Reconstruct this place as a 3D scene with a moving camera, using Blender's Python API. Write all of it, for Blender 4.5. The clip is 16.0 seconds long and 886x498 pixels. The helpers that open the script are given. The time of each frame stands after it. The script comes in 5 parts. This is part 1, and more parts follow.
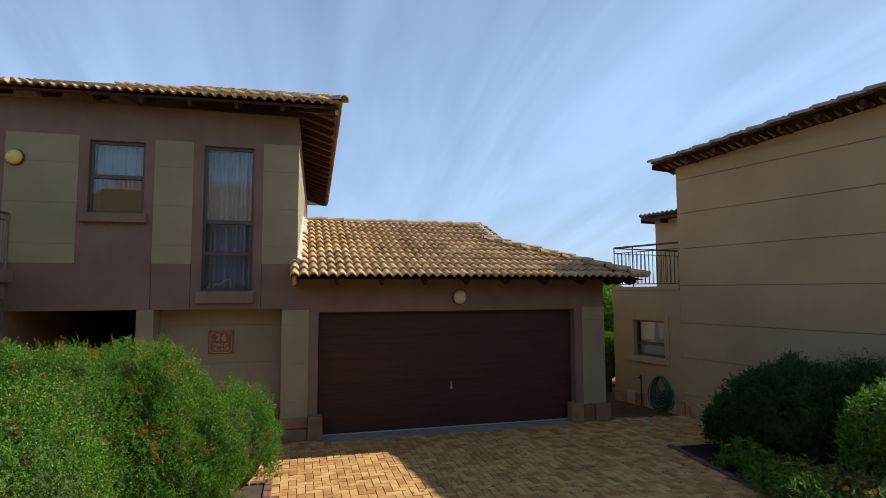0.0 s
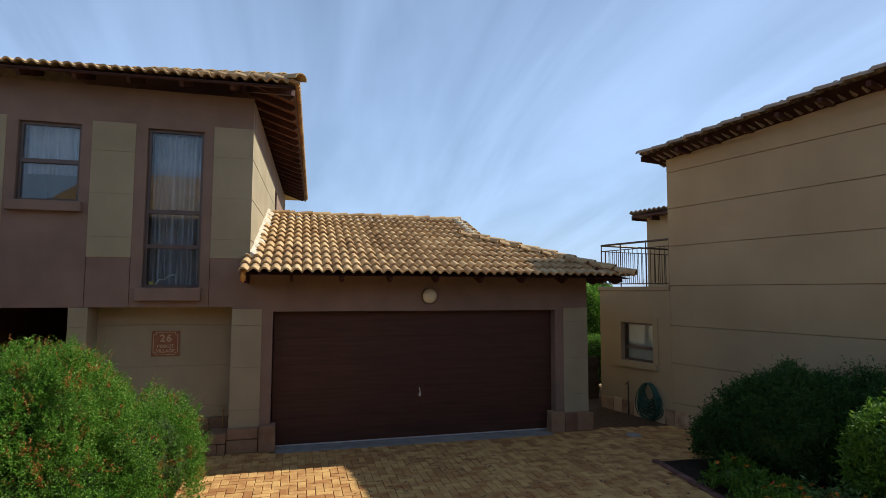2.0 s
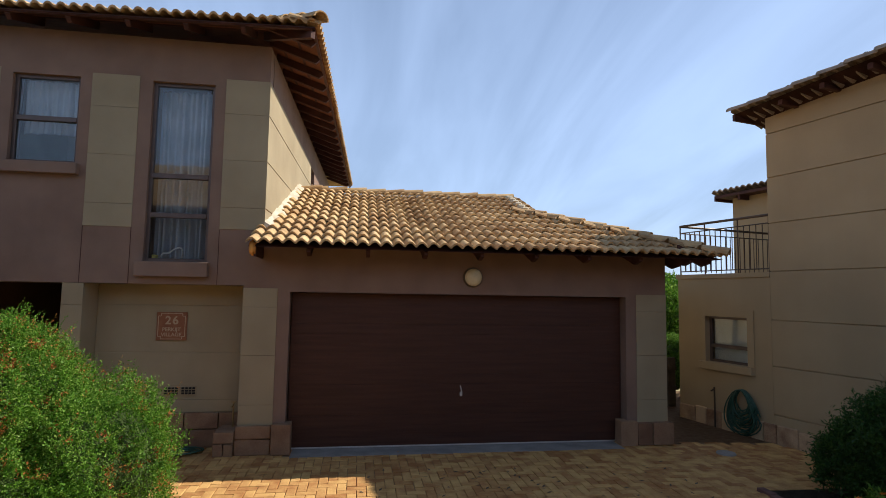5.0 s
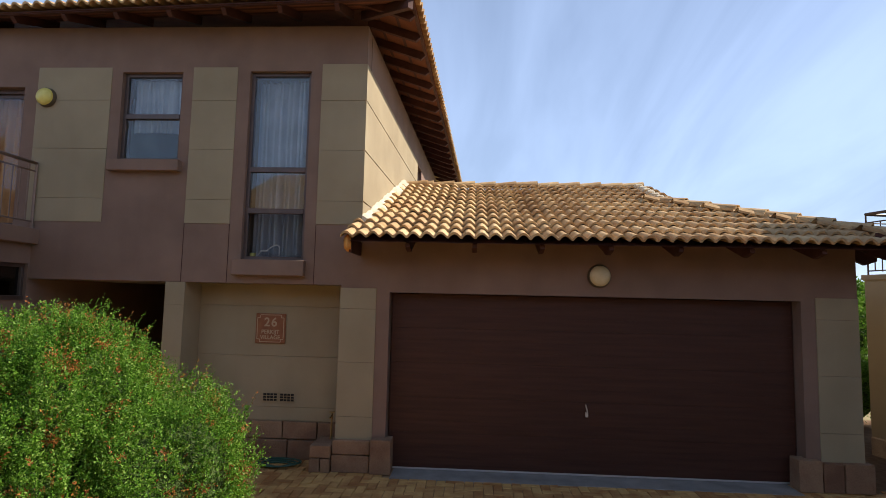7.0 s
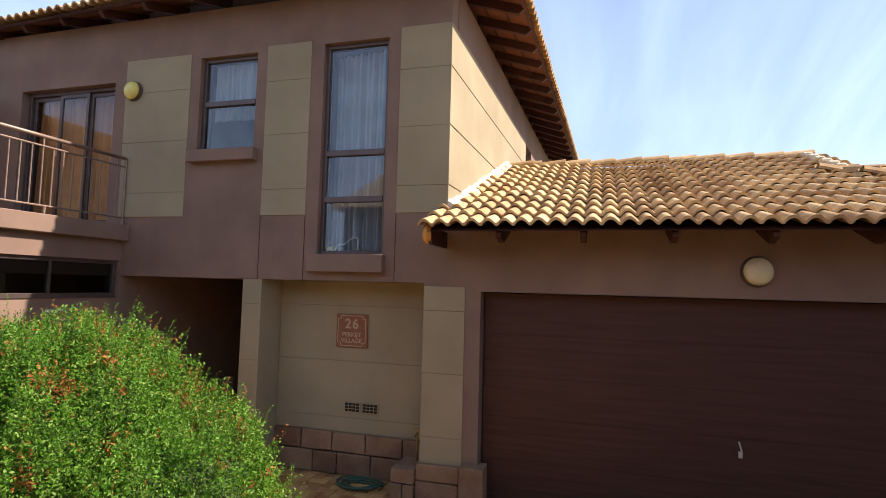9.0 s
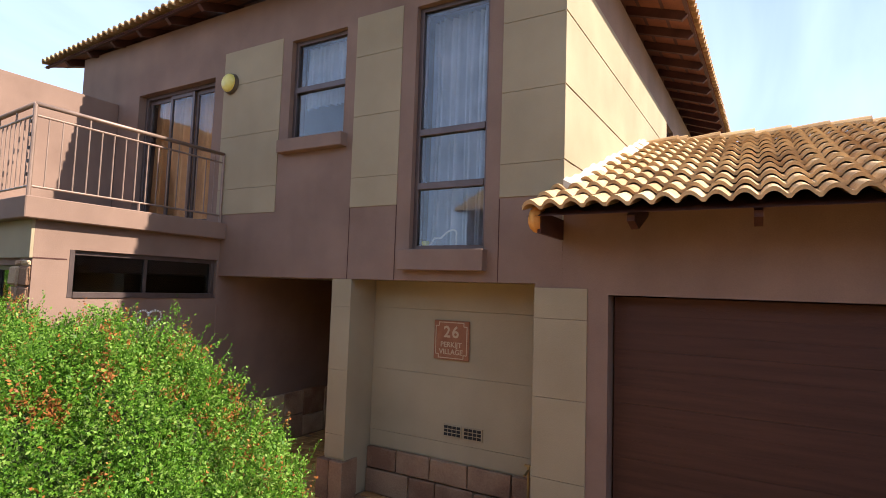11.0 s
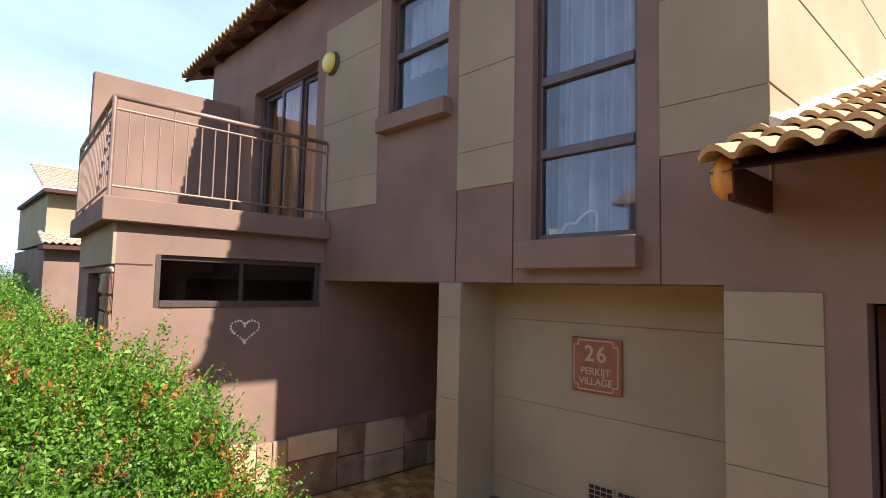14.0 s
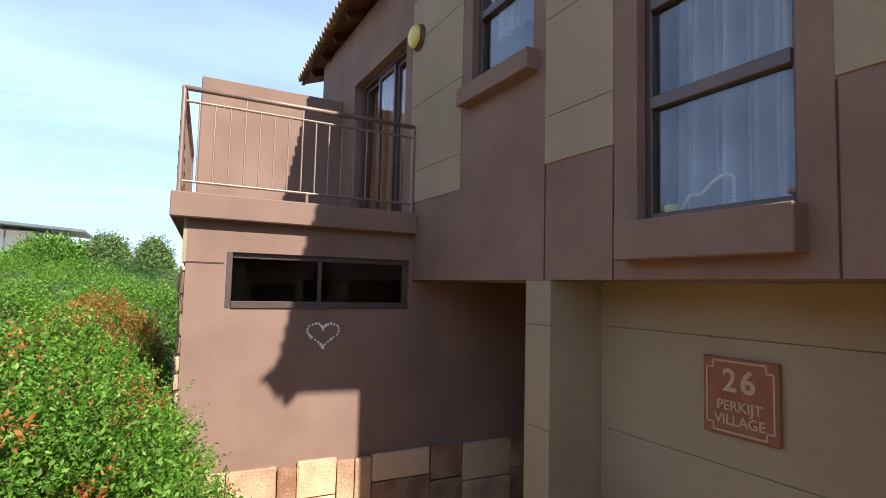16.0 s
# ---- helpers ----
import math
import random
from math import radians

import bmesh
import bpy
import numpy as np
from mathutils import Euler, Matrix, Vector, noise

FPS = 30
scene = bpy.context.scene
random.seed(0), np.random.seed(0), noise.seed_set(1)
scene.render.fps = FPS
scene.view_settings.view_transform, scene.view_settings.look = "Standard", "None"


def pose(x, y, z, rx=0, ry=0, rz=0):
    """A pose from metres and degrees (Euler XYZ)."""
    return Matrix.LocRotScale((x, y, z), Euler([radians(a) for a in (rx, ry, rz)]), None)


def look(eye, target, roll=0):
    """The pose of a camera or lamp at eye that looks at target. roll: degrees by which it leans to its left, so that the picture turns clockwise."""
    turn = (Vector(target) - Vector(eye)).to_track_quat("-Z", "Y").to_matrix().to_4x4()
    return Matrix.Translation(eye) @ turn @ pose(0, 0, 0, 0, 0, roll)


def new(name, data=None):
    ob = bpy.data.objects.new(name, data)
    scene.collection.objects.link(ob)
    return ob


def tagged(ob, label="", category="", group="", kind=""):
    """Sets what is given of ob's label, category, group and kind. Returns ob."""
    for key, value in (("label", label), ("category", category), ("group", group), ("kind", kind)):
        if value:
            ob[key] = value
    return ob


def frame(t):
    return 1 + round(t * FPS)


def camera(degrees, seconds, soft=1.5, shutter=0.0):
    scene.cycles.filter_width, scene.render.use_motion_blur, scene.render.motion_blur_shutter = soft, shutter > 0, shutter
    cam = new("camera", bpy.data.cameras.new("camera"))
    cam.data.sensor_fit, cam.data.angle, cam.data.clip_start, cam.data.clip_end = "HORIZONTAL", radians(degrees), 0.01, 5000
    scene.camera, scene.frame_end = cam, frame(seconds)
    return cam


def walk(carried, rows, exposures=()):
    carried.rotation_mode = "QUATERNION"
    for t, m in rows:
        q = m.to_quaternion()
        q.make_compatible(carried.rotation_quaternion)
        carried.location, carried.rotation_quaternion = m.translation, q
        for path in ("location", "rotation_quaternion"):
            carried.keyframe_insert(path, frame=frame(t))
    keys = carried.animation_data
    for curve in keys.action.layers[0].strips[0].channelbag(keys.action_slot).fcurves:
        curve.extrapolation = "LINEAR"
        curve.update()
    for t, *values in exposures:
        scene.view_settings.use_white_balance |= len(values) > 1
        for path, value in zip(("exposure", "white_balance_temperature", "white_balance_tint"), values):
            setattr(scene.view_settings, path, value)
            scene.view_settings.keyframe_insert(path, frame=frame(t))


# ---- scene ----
cam = camera(78.1, 16.0, soft=0.6)
PATH = [
    (0, (-0.31, -0.161, 2.432), (0.194, 1.769, 2.583), -0.2),
    (0.5, (-0.142, -0.014, 2.411), (0.359, 1.916, 2.562), 0.0),
    (1, (-0.007, 0.204, 2.376), (0.498, 2.132, 2.536), -0.0),
    (1.5, (0.197, 0.302, 2.385), (0.705, 2.23, 2.543), 0.1),
    (2, (0.38, 0.473, 2.391), (0.887, 2.401, 2.545), 0.2),
    (2.5, (0.507, 0.681, 2.356), (1.011, 2.611, 2.502), 0.3),
    (3, (0.645, 0.921, 2.272), (1.131, 2.856, 2.42), 0.4),
    (3.2, (0.705, 0.99, 2.27), (1.178, 2.928, 2.41), 0.5),
    (5.3, (0.946, 1.997, 2.075), (1.179, 3.977, 2.239), 1.0),
    (5.5, (0.977, 2.094, 2.077), (1.156, 4.079, 2.241), 1.0),
    (6, (1.05, 2.37, 2.108), (1.093, 4.363, 2.261), 1.0),
    (6.5, (1.013, 2.602, 2.003), (0.981, 4.593, 2.186), 1.2),
    (7, (1.016, 2.842, 2.007), (0.9, 4.831, 2.187), 1.3),
    (7.5, (1.094, 3.109, 2.017), (0.865, 5.088, 2.189), 1.4),
    (8, (1.169, 3.415, 2.032), (0.837, 5.381, 2.192), 1.5),
    (8.5, (1.186, 3.71, 2.048), (0.759, 5.658, 2.203), 1.5),
    (9, (1.17, 3.993, 2.102), (0.612, 5.909, 2.241), 1.5),
    (9.5, (1.145, 4.289, 2.067), (0.442, 6.156, 2.213), 1.6),
    (9.7, (1.162, 4.416, 2.057), (0.404, 6.261, 2.206), 1.8),
    (12, (0.823, 5.492, 2.078), (-0.326, 7.122, 2.222), 1.5),
    (12.5, (0.763, 5.702, 2.078), (-0.482, 7.259, 2.225), 1.5),
    (13, (0.657, 5.891, 2.083), (-0.665, 7.384, 2.227), 1.4),
    (13.5, (0.538, 6.106, 2.091), (-0.84, 7.549, 2.231), 1.3),
    (14, (0.471, 6.345, 2.091), (-0.976, 7.718, 2.233), 1.3),
    (14.5, (0.367, 6.552, 2.063), (-1.164, 7.829, 2.213), 1.4),
    (15, (0.257, 6.789, 2.076), (-1.351, 7.971, 2.219), 1.3),
    (15.5, (0.189, 7.045, 2.066), (-1.481, 8.137, 2.208), 1.3),
    (16, (0.11, 7.244, 2.074), (-1.652, 8.18, 2.216), 1.4),
]
EXPOSURES = [(0, 0.18, 6350, 8), (3, 0.22, 6450, 10), (5.5, 0.36, 6650, 13), (7, 0.5, 6750, 15), (9, 0.93, 6800, 18), (12, 1.24, 6650, 19), (14, 1.16, 6450, 18), (16, 0.94, 6300, 16)]
walk(cam, [(t, look(eye, target, roll)) for t, eye, target, roll in PATH], EXPOSURES)
SKY_STRENGTH, SUN_STRENGTH = 0.057, 5.0
SUN_DIR = Vector((1.0, 0.113, 0.883)).normalized()

# ---- world and sun ----
world = bpy.data.worlds.new("sky")
scene.world = world
world.use_nodes = True
wn, wl = world.node_tree.nodes, world.node_tree.links
wn.clear()
w_out = wn.new("ShaderNodeOutputWorld")
w_bg = wn.new("ShaderNodeBackground")
w_sky = wn.new("ShaderNodeTexSky")
w_sky.sky_type = "NISHITA"
w_sky.sun_disc = False
w_sky.sun_elevation = math.asin(SUN_DIR.z)
w_sky.sun_rotation = math.atan2(SUN_DIR.x, SUN_DIR.y)
w_sky.air_density, w_sky.dust_density, w_sky.ozone_density = 1.2, 0.9, 6.0
# thin streaky cirrus over the blue
w_tc = wn.new("ShaderNodeTexCoord")
# the cloud sheet lies flat overhead, so its streaks run together towards the horizon
w_sep = wn.new("ShaderNodeSeparateXYZ")
w_up = wn.new("ShaderNodeMath")
w_up.operation = "MAXIMUM"
w_up.inputs[1].default_value = 0.0
w_den = wn.new("ShaderNodeMath")
w_den.inputs[1].default_value = 0.26
w_dx, w_dy = wn.new("ShaderNodeMath"), wn.new("ShaderNodeMath")
w_dx.operation = w_dy.operation = "DIVIDE"
w_flat = wn.new("ShaderNodeCombineXYZ")
wl.new(w_tc.outputs["Generated"], w_sep.inputs[0])
wl.new(w_sep.outputs[2], w_up.inputs[0])
wl.new(w_up.outputs[0], w_den.inputs[0])
for k_, div in ((0, w_dx), (1, w_dy)):
    wl.new(w_sep.outputs[k_], div.inputs[0])
    wl.new(w_den.outputs[0], div.inputs[1])
    wl.new(div.outputs[0], w_flat.inputs[k_])
w_map = wn.new("ShaderNodeMapping")
w_map.inputs["Location"].default_value = (0.4, 0.3, 0.0)
w_map.inputs["Rotation"].default_value = (0.0, 0.0, radians(-26))
w_map.inputs["Scale"].default_value = (2.5, 0.50, 1.0)
w_noise = wn.new("ShaderNodeTexNoise")
w_noise.inputs["Scale"].default_value = 1.25
w_noise.inputs["Detail"].default_value = 6.0
w_noise.inputs["Roughness"].default_value = 0.52
w_noise.inputs["Distortion"].default_value = 0.45
w_ramp = wn.new("ShaderNodeValToRGB")
w_ramp.color_ramp.elements[0].position, w_ramp.color_ramp.elements[0].color = 0.34, (0.32, 0.32, 0.32, 1)
w_ramp.color_ramp.elements[1].position, w_ramp.color_ramp.elements[1].color = 0.78, (0.60, 0.60, 0.60, 1)
w_mix = wn.new("ShaderNodeMixRGB")
w_mix.inputs[2].default_value = (12.4, 17.0, 25.0, 1)
wl.new(w_flat.outputs["Vector"], w_map.inputs["Vector"])
wl.new(w_map.outputs["Vector"], w_noise.inputs["Vector"])
wl.new(w_noise.outputs["Fac"], w_ramp.inputs["Fac"])
w_thin = wn.new("ShaderNodeMapRange")
w_thin.inputs["From Min"].default_value, w_thin.inputs["From Max"].default_value = 0.30, 0.80
w_thin.inputs["To Min"].default_value, w_thin.inputs["To Max"].default_value = 1.0, 0.30
w_veil = wn.new("ShaderNodeMath")
w_veil.operation = "MULTIPLY"
wl.new(w_up.outputs[0], w_thin.inputs["Value"])
wl.new(w_ramp.outputs["Color"], w_veil.inputs[0])
wl.new(w_thin.outputs["Result"], w_veil.inputs[1])
wl.new(w_veil.outputs[0], w_mix.inputs["Fac"])
wl.new(w_sky.outputs["Color"], w_mix.inputs[1])
wl.new(w_mix.outputs["Color"], w_bg.inputs["Color"])
wl.new(w_bg.outputs["Background"], w_out.inputs["Surface"])
w_bg.inputs["Strength"].default_value = SKY_STRENGTH
sun_data = bpy.data.lights.new("sun", "SUN")
sun_data.energy, sun_data.angle, sun_data.color = SUN_STRENGTH, radians(0.55), (1.0, 0.945, 0.84)
sun = new("sun", sun_data)
sun.matrix_world = look(SUN_DIR * 60, (0, 0, 0))


# ---- materials ----
def shader(name, rough=0.8, metal=0.0):
    m = bpy.data.materials.new(name)
    m.use_nodes = True
    b = m.node_tree.nodes["Principled BSDF"]
    b.inputs["Roughness"].default_value, b.inputs["Metallic"].default_value = rough, metal
    return m, m.node_tree.nodes, m.node_tree.links, b


def surface(name, dark, light, scale=8.0, fine=120.0, bump=0.15, rough=0.85, metal=0.0, vary=0.0, island=0.0, stretch=(1, 1, 1), bump_dist=0.01, spec=0.3, streak=0.0):
    """Two-scale noise colour with fine relief; vary: change from object to object; island: from piece to piece in a joined mesh."""
    m, n, l, b = shader(name, rough, metal)
    b.inputs["Specular IOR Level"].default_value = spec
    geo = n.new("ShaderNodeNewGeometry")
    mp = n.new("ShaderNodeMapping")
    mp.inputs["Scale"].default_value = stretch
    l.new(geo.outputs["Position"], mp.inputs["Vector"])
    big = n.new("ShaderNodeTexNoise")
    big.inputs["Scale"].default_value, big.inputs["Detail"].default_value = scale, 6
    small = n.new("ShaderNodeTexNoise")
    small.inputs["Scale"].default_value, small.inputs["Detail"].default_value = fine, 3
    l.new(mp.outputs["Vector"], big.inputs["Vector"])
    l.new(mp.outputs["Vector"], small.inputs["Vector"])
    add = n.new("ShaderNodeMath")
    add.operation = "MULTIPLY_ADD"
    add.inputs[1].default_value = 0.35
    l.new(small.outputs["Fac"], add.inputs[0])
    l.new(big.outputs["Fac"], add.inputs[2])
    last = add.outputs[0]
    if streak:
        # rain streaks and patchy repainting
        mp2 = n.new("ShaderNodeMapping")
        mp2.inputs["Scale"].default_value = (5.5, 5.5, 0.55)
        l.new(geo.outputs["Position"], mp2.inputs["Vector"])
        run = n.new("ShaderNodeTexNoise")
        run.inputs["Scale"].default_value, run.inputs["Detail"].default_value = 1.0, 4
        l.new(mp2.outputs["Vector"], run.inputs["Vector"])
        ad3 = n.new("ShaderNodeMath")
        ad3.operation = "MULTIPLY_ADD"
        ad3.inputs[1].default_value = streak
        l.new(run.outputs["Fac"], ad3.inputs[0])
        l.new(last, ad3.inputs[2])
        sb3 = n.new("ShaderNodeMath")
        sb3.operation = "SUBTRACT"
        sb3.inputs[1].default_value = streak / 2
        l.new(ad3.outputs[0], sb3.inputs[0])
        last = sb3.outputs[0]
    if vary or island:
        src = n.new("ShaderNodeObjectInfo").outputs["Random"] if vary else geo.outputs["Random Per Island"]
        ad2 = n.new("ShaderNodeMath")
        ad2.operation = "MULTIPLY_ADD"
        ad2.inputs[1].default_value = vary or island
        l.new(src, ad2.inputs[0])
        l.new(last, ad2.inputs[2])
        sub = n.new("ShaderNodeMath")
        sub.operation = "SUBTRACT"
        sub.inputs[1].default_value = (vary or island) / 2
        l.new(ad2.outputs[0], sub.inputs[0])
        last = sub.outputs[0]
    ramp = n.new("ShaderNodeValToRGB")
    ramp.color_ramp.elements[0].position, ramp.color_ramp.elements[0].color = 0.42, (*dark, 1)
    ramp.color_ramp.elements[1].position, ramp.color_ramp.elements[1].color = 0.90, (*light, 1)
    l.new(last, ramp.inputs["Fac"])
    l.new(ramp.outputs["Color"], b.inputs["Base Color"])
    bp = n.new("ShaderNodeBump")
    bp.inputs["Strength"].default_value, bp.inputs["Distance"].default_value = bump, bump_dist
    l.new(small.outputs["Fac"], bp.inputs["Height"])
    l.new(bp.outputs["Normal"], b.inputs["Normal"])
    return m


def leaf_material(name, a, b_, c):
    m, n, l, b = shader(name, 0.48)
    b.inputs["Specular IOR Level"].default_value = 0.2
    geo = n.new("ShaderNodeNewGeometry")
    ramp = n.new("ShaderNodeValToRGB")
    ramp.color_ramp.elements[0].position, ramp.color_ramp.elements[0].color = 0.0, (*a, 1)
    ramp.color_ramp.elements[1].position, ramp.color_ramp.elements[1].color = 1.0, (*c, 1)
    mid = ramp.color_ramp.elements.new(0.55)
    mid.color = (*b_, 1)
    big = n.new("ShaderNodeTexNoise")
    big.inputs["Scale"].default_value = 2.2
    l.new(geo.outputs["Position"], big.inputs["Vector"])
    mixv = n.new("ShaderNodeMath")
    mixv.operation = "MULTIPLY_ADD"
    mixv.inputs[1].default_value, mixv.inputs[2].default_value = 0.9, -0.28
    l.new(geo.outputs["Random Per Island"], mixv.inputs[0])
    ad = n.new("ShaderNodeMath")
    ad.operation = "ADD"
    l.new(mixv.outputs[0], ad.inputs[0])
    sc = n.new("ShaderNodeMath")
    sc.operation = "MULTIPLY"
    sc.inputs[1].default_value = 0.5
    l.new(big.outputs["Fac"], sc.inputs[0])
    l.new(sc.outputs[0], ad.inputs[1])
    l.new(ad.outputs[0], ramp.inputs["Fac"])
    l.new(ramp.outputs["Color"], b.inputs["Base Color"])
    tr = n.new("ShaderNodeBsdfTranslucent")
    l.new(ramp.outputs["Color"], tr.inputs["Color"])
    mx = n.new("ShaderNodeMixShader")
    mx.inputs["Fac"].default_value = 0.38
    l.new(b.outputs["BSDF"], mx.inputs[1])
    l.new(tr.outputs["BSDF"], mx.inputs[2])
    l.new(mx.outputs["Shader"], n["Material Output"].inputs["Surface"])
    return m


def plain(name, colour, rough=0.5, metal=0.0):
    m, n, l, b = shader(name, rough, metal)
    b.inputs["Base Color"].default_value = (*colour, 1)
    return m


def glass_material(name, tint=(0.9, 0.95, 0.95), ior=1.55):
    m, n, l, b = shader(name, 0.0)
    b.inputs["Base Color"].default_value = (*tint, 1)
    b.inputs["Transmission Weight"].default_value = 1.0
    b.inputs["IOR"].default_value = ior
    return m


BROWN = surface("brown plaster", (0.180, 0.116, 0.085), (0.256, 0.168, 0.124), 1.6, 140, 0.25, 0.92, streak=0.16)
CREAM = surface("cream plaster", (0.275, 0.222, 0.138), (0.36, 0.296, 0.187), 1.4, 140, 0.25, 0.92, streak=0.15)
CREAM_N = surface("weathered ochre plaster", (0.335, 0.245, 0.138), (0.42, 0.315, 0.182), 0.9, 120, 0.25, 0.92, streak=0.14)
WOOD_DOOR = surface("dark stained door timber", (0.044, 0.016, 0.010), (0.074, 0.029, 0.018), 3.0, 60, 0.2, 0.55, stretch=(0.5, 1, 9))
RAFTER = surface("dark brown rafter timber", (0.050, 0.019, 0.014), (0.092, 0.036, 0.026), 5, 60, 0.2, 0.75, stretch=(1, 1, 1))
TILE = surface("buff terracotta roof tile", (0.35, 0.21, 0.095), (0.61, 0.43, 0.225), 5, 90, 0.35, 0.9, vary=0.35)
TILE_J = surface("buff terracotta roof tile, far", (0.31, 0.185, 0.085), (0.53, 0.365, 0.19), 5, 90, 0.35, 0.9, island=0.35)
TILE_UNDER = surface("tile underside with eave shade", (0.13, 0.045, 0.023), (0.20, 0.072, 0.034), 5, 80, 0.2, 0.9)
TILE_BOUNCE = surface("tile clay with bounce light", (0.58, 0.26, 0.06), (0.78, 0.38, 0.10), 6, 90, 0.25, 0.9)
TILE_GREY = surface("grey brown roof tile", (0.16, 0.12, 0.09), (0.32, 0.25, 0.19), 5, 90, 0.35, 0.9, island=0.3)
ASPHALT = surface("worn asphalt", (0.040, 0.038, 0.036), (0.075, 0.072, 0.068), 3, 140, 0.5, 0.9)
TILE_PALE = surface("pale sun bleached tile", (0.42, 0.31, 0.22), (0.55, 0.43, 0.32), 5, 90, 0.35, 0.9, island=0.3)
MORTAR = surface("pale mortar flashing", (0.48, 0.42, 0.31), (0.64, 0.57, 0.44), 9, 80, 0.5, 0.95)
PAVER = surface("orange clay paver", (0.36, 0.158, 0.052), (0.62, 0.37, 0.135), 6, 110, 0.4, 0.9, vary=0.42)
PAVER_J = surface("orange clay paver, joined", (0.36, 0.158, 0.052), (0.62, 0.37, 0.135), 6, 110, 0.4, 0.9, island=0.42)
PAVER_DARK = surface("plum brown clay paver", (0.13, 0.06, 0.05), (0.24, 0.12, 0.09), 6, 110, 0.4, 0.9, vary=0.4)
SAND = surface("joint sand", (0.22, 0.12, 0.06), (0.34, 0.21, 0.115), 10, 160, 0.5, 0.95)
STONE = surface("dressed sandstone", (0.235, 0.125, 0.072), (0.60, 0.43, 0.26), 3.0, 60, 0.5, 0.9, vary=0.55, bump_dist=0.02)
STONE_RED = surface("red brown dressed stone", (0.18, 0.092, 0.054), (0.33, 0.205, 0.122), 3.0, 60, 0.5, 0.9, vary=0.35, bump_dist=0.02)
SOIL = surface("garden soil", (0.06, 0.045, 0.03), (0.14, 0.10, 0.07), 5, 60, 0.8, 0.95, bump_dist=0.03)
VELD = surface("dry veld ground", (0.22, 0.19, 0.09), (0.42, 0.36, 0.19), 0.05, 2.0, 0.3, 0.95)
CONCRETE = surface("grey concrete", (0.20, 0.185, 0.17), (0.34, 0.31, 0.28), 4, 120, 0.4, 0.9)
BRONZE = surface("bronze window aluminium", (0.085, 0.062, 0.055), (0.13, 0.095, 0.083), 6, 160, 0.05, 0.4, 0.4, spec=0.5)
RAIL = surface("bronze painted rail steel", (0.20, 0.135, 0.10), (0.29, 0.20, 0.15), 6, 160, 0.1, 0.45, 0.3, spec=0.5)
RAIL_DARK = surface("dark rail steel", (0.06, 0.04, 0.03), (0.10, 0.07, 0.05), 6, 160, 0.1, 0.5, 0.3)
GLASS = glass_material("window glass")
GLASS_CLEAR = glass_material("clear door glass", (0.96, 0.96, 0.94), 1.40)
GLASS_DARK = glass_material("tinted window glass", (0.28, 0.34, 0.33))
CURTAIN = surface("white net curtain", (0.40, 0.43, 0.48), (0.58, 0.61, 0.66), 4, 200, 0.1, 0.95)
BLIND = surface("cream roller blind", (0.60, 0.58, 0.52), (0.75, 0.73, 0.67), 4, 200, 0.1, 0.95)
ROOM = surface("room plaster", (0.32, 0.27, 0.22), (0.42, 0.36, 0.30), 2, 80, 0.1, 0.9)
REFLECTION_CURTAIN = surface("tan sunlit wall reflection", (0.46, 0.22, 0.08), (0.64, 0.35, 0.14), 3, 120, 0.1, 0.95)
LAMP_YELLOW = surface("yellowed lamp diffuser", (0.62, 0.52, 0.10), (0.80, 0.70, 0.20), 10, 100, 0.1, 0.35, spec=0.5)
LAMP_CREAM = surface("cream lamp diffuser", (0.55, 0.46, 0.26), (0.68, 0.58, 0.36), 10, 100, 0.1, 0.35, spec=0.5)
LAMP_RIM = plain("lamp rim", (0.10, 0.075, 0.045), 0.5)
PLAQUE = surface("terracotta plaque", (0.215, 0.083, 0.040), (0.295, 0.125, 0.062), 10, 120, 0.3, 0.8)
PLAQUE_TRIM = plain("cream plaque lettering", (0.44, 0.32, 0.20), 0.7)
HOSE = surface("green garden hose", (0.012, 0.05, 0.035), (0.03, 0.10, 0.065), 20, 200, 0.05, 0.45, spec=0.5)
STEEL = plain("dull brass tap", (0.35, 0.26, 0.12), 0.45, 0.8)
HANDLE = plain("pale worn handle", (0.6, 0.58, 0.55), 0.4, 0.5)
SHELL = surface("white shell", (0.74, 0.70, 0.64), (0.90, 0.87, 0.82), 30, 200, 0.3, 0.6)
VENT_SHADE = plain("vent hole shade", (0.015, 0.012, 0.01), 0.9)
LEAF = leaf_material("small hedge leaf", (0.040, 0.128, 0.010), (0.128, 0.285, 0.024), (0.32, 0.45, 0.11))
LEAF_DARK = leaf_material("deep green leaf", (0.020, 0.055, 0.014), (0.045, 0.110, 0.022), (0.09, 0.17, 0.04))
LEAF_LIME = leaf_material("lime green leaf", (0.06, 0.14, 0.015), (0.13, 0.26, 0.03), (0.22, 0.36, 0.07))
LEAF_GREY = leaf_material("grey green leaf", (0.085, 0.15, 0.045), (0.16, 0.25, 0.075), (0.28, 0.36, 0.14))
RUSSET = leaf_material("russet leaf", (0.22, 0.085, 0.028), (0.42, 0.15, 0.04), (0.58, 0.25, 0.07))
CORE = surface("crown shade core", (0.035, 0.062, 0.014), (0.08, 0.13, 0.03), 12, 60, 0.8, 0.95, bump_dist=0.05)
BARK = surface("shrub bark", (0.06, 0.045, 0.03), (0.13, 0.10, 0.07), 8, 80, 0.6, 0.9)
PETAL = leaf_material("orange petal", (0.62, 0.13, 0.01), (0.80, 0.22, 0.015), (0.90, 0.36, 0.03))
PETAL_RED = leaf_material("red petal", (0.45, 0.05, 0.015), (0.60, 0.09, 0.02), (0.72, 0.14, 0.03))
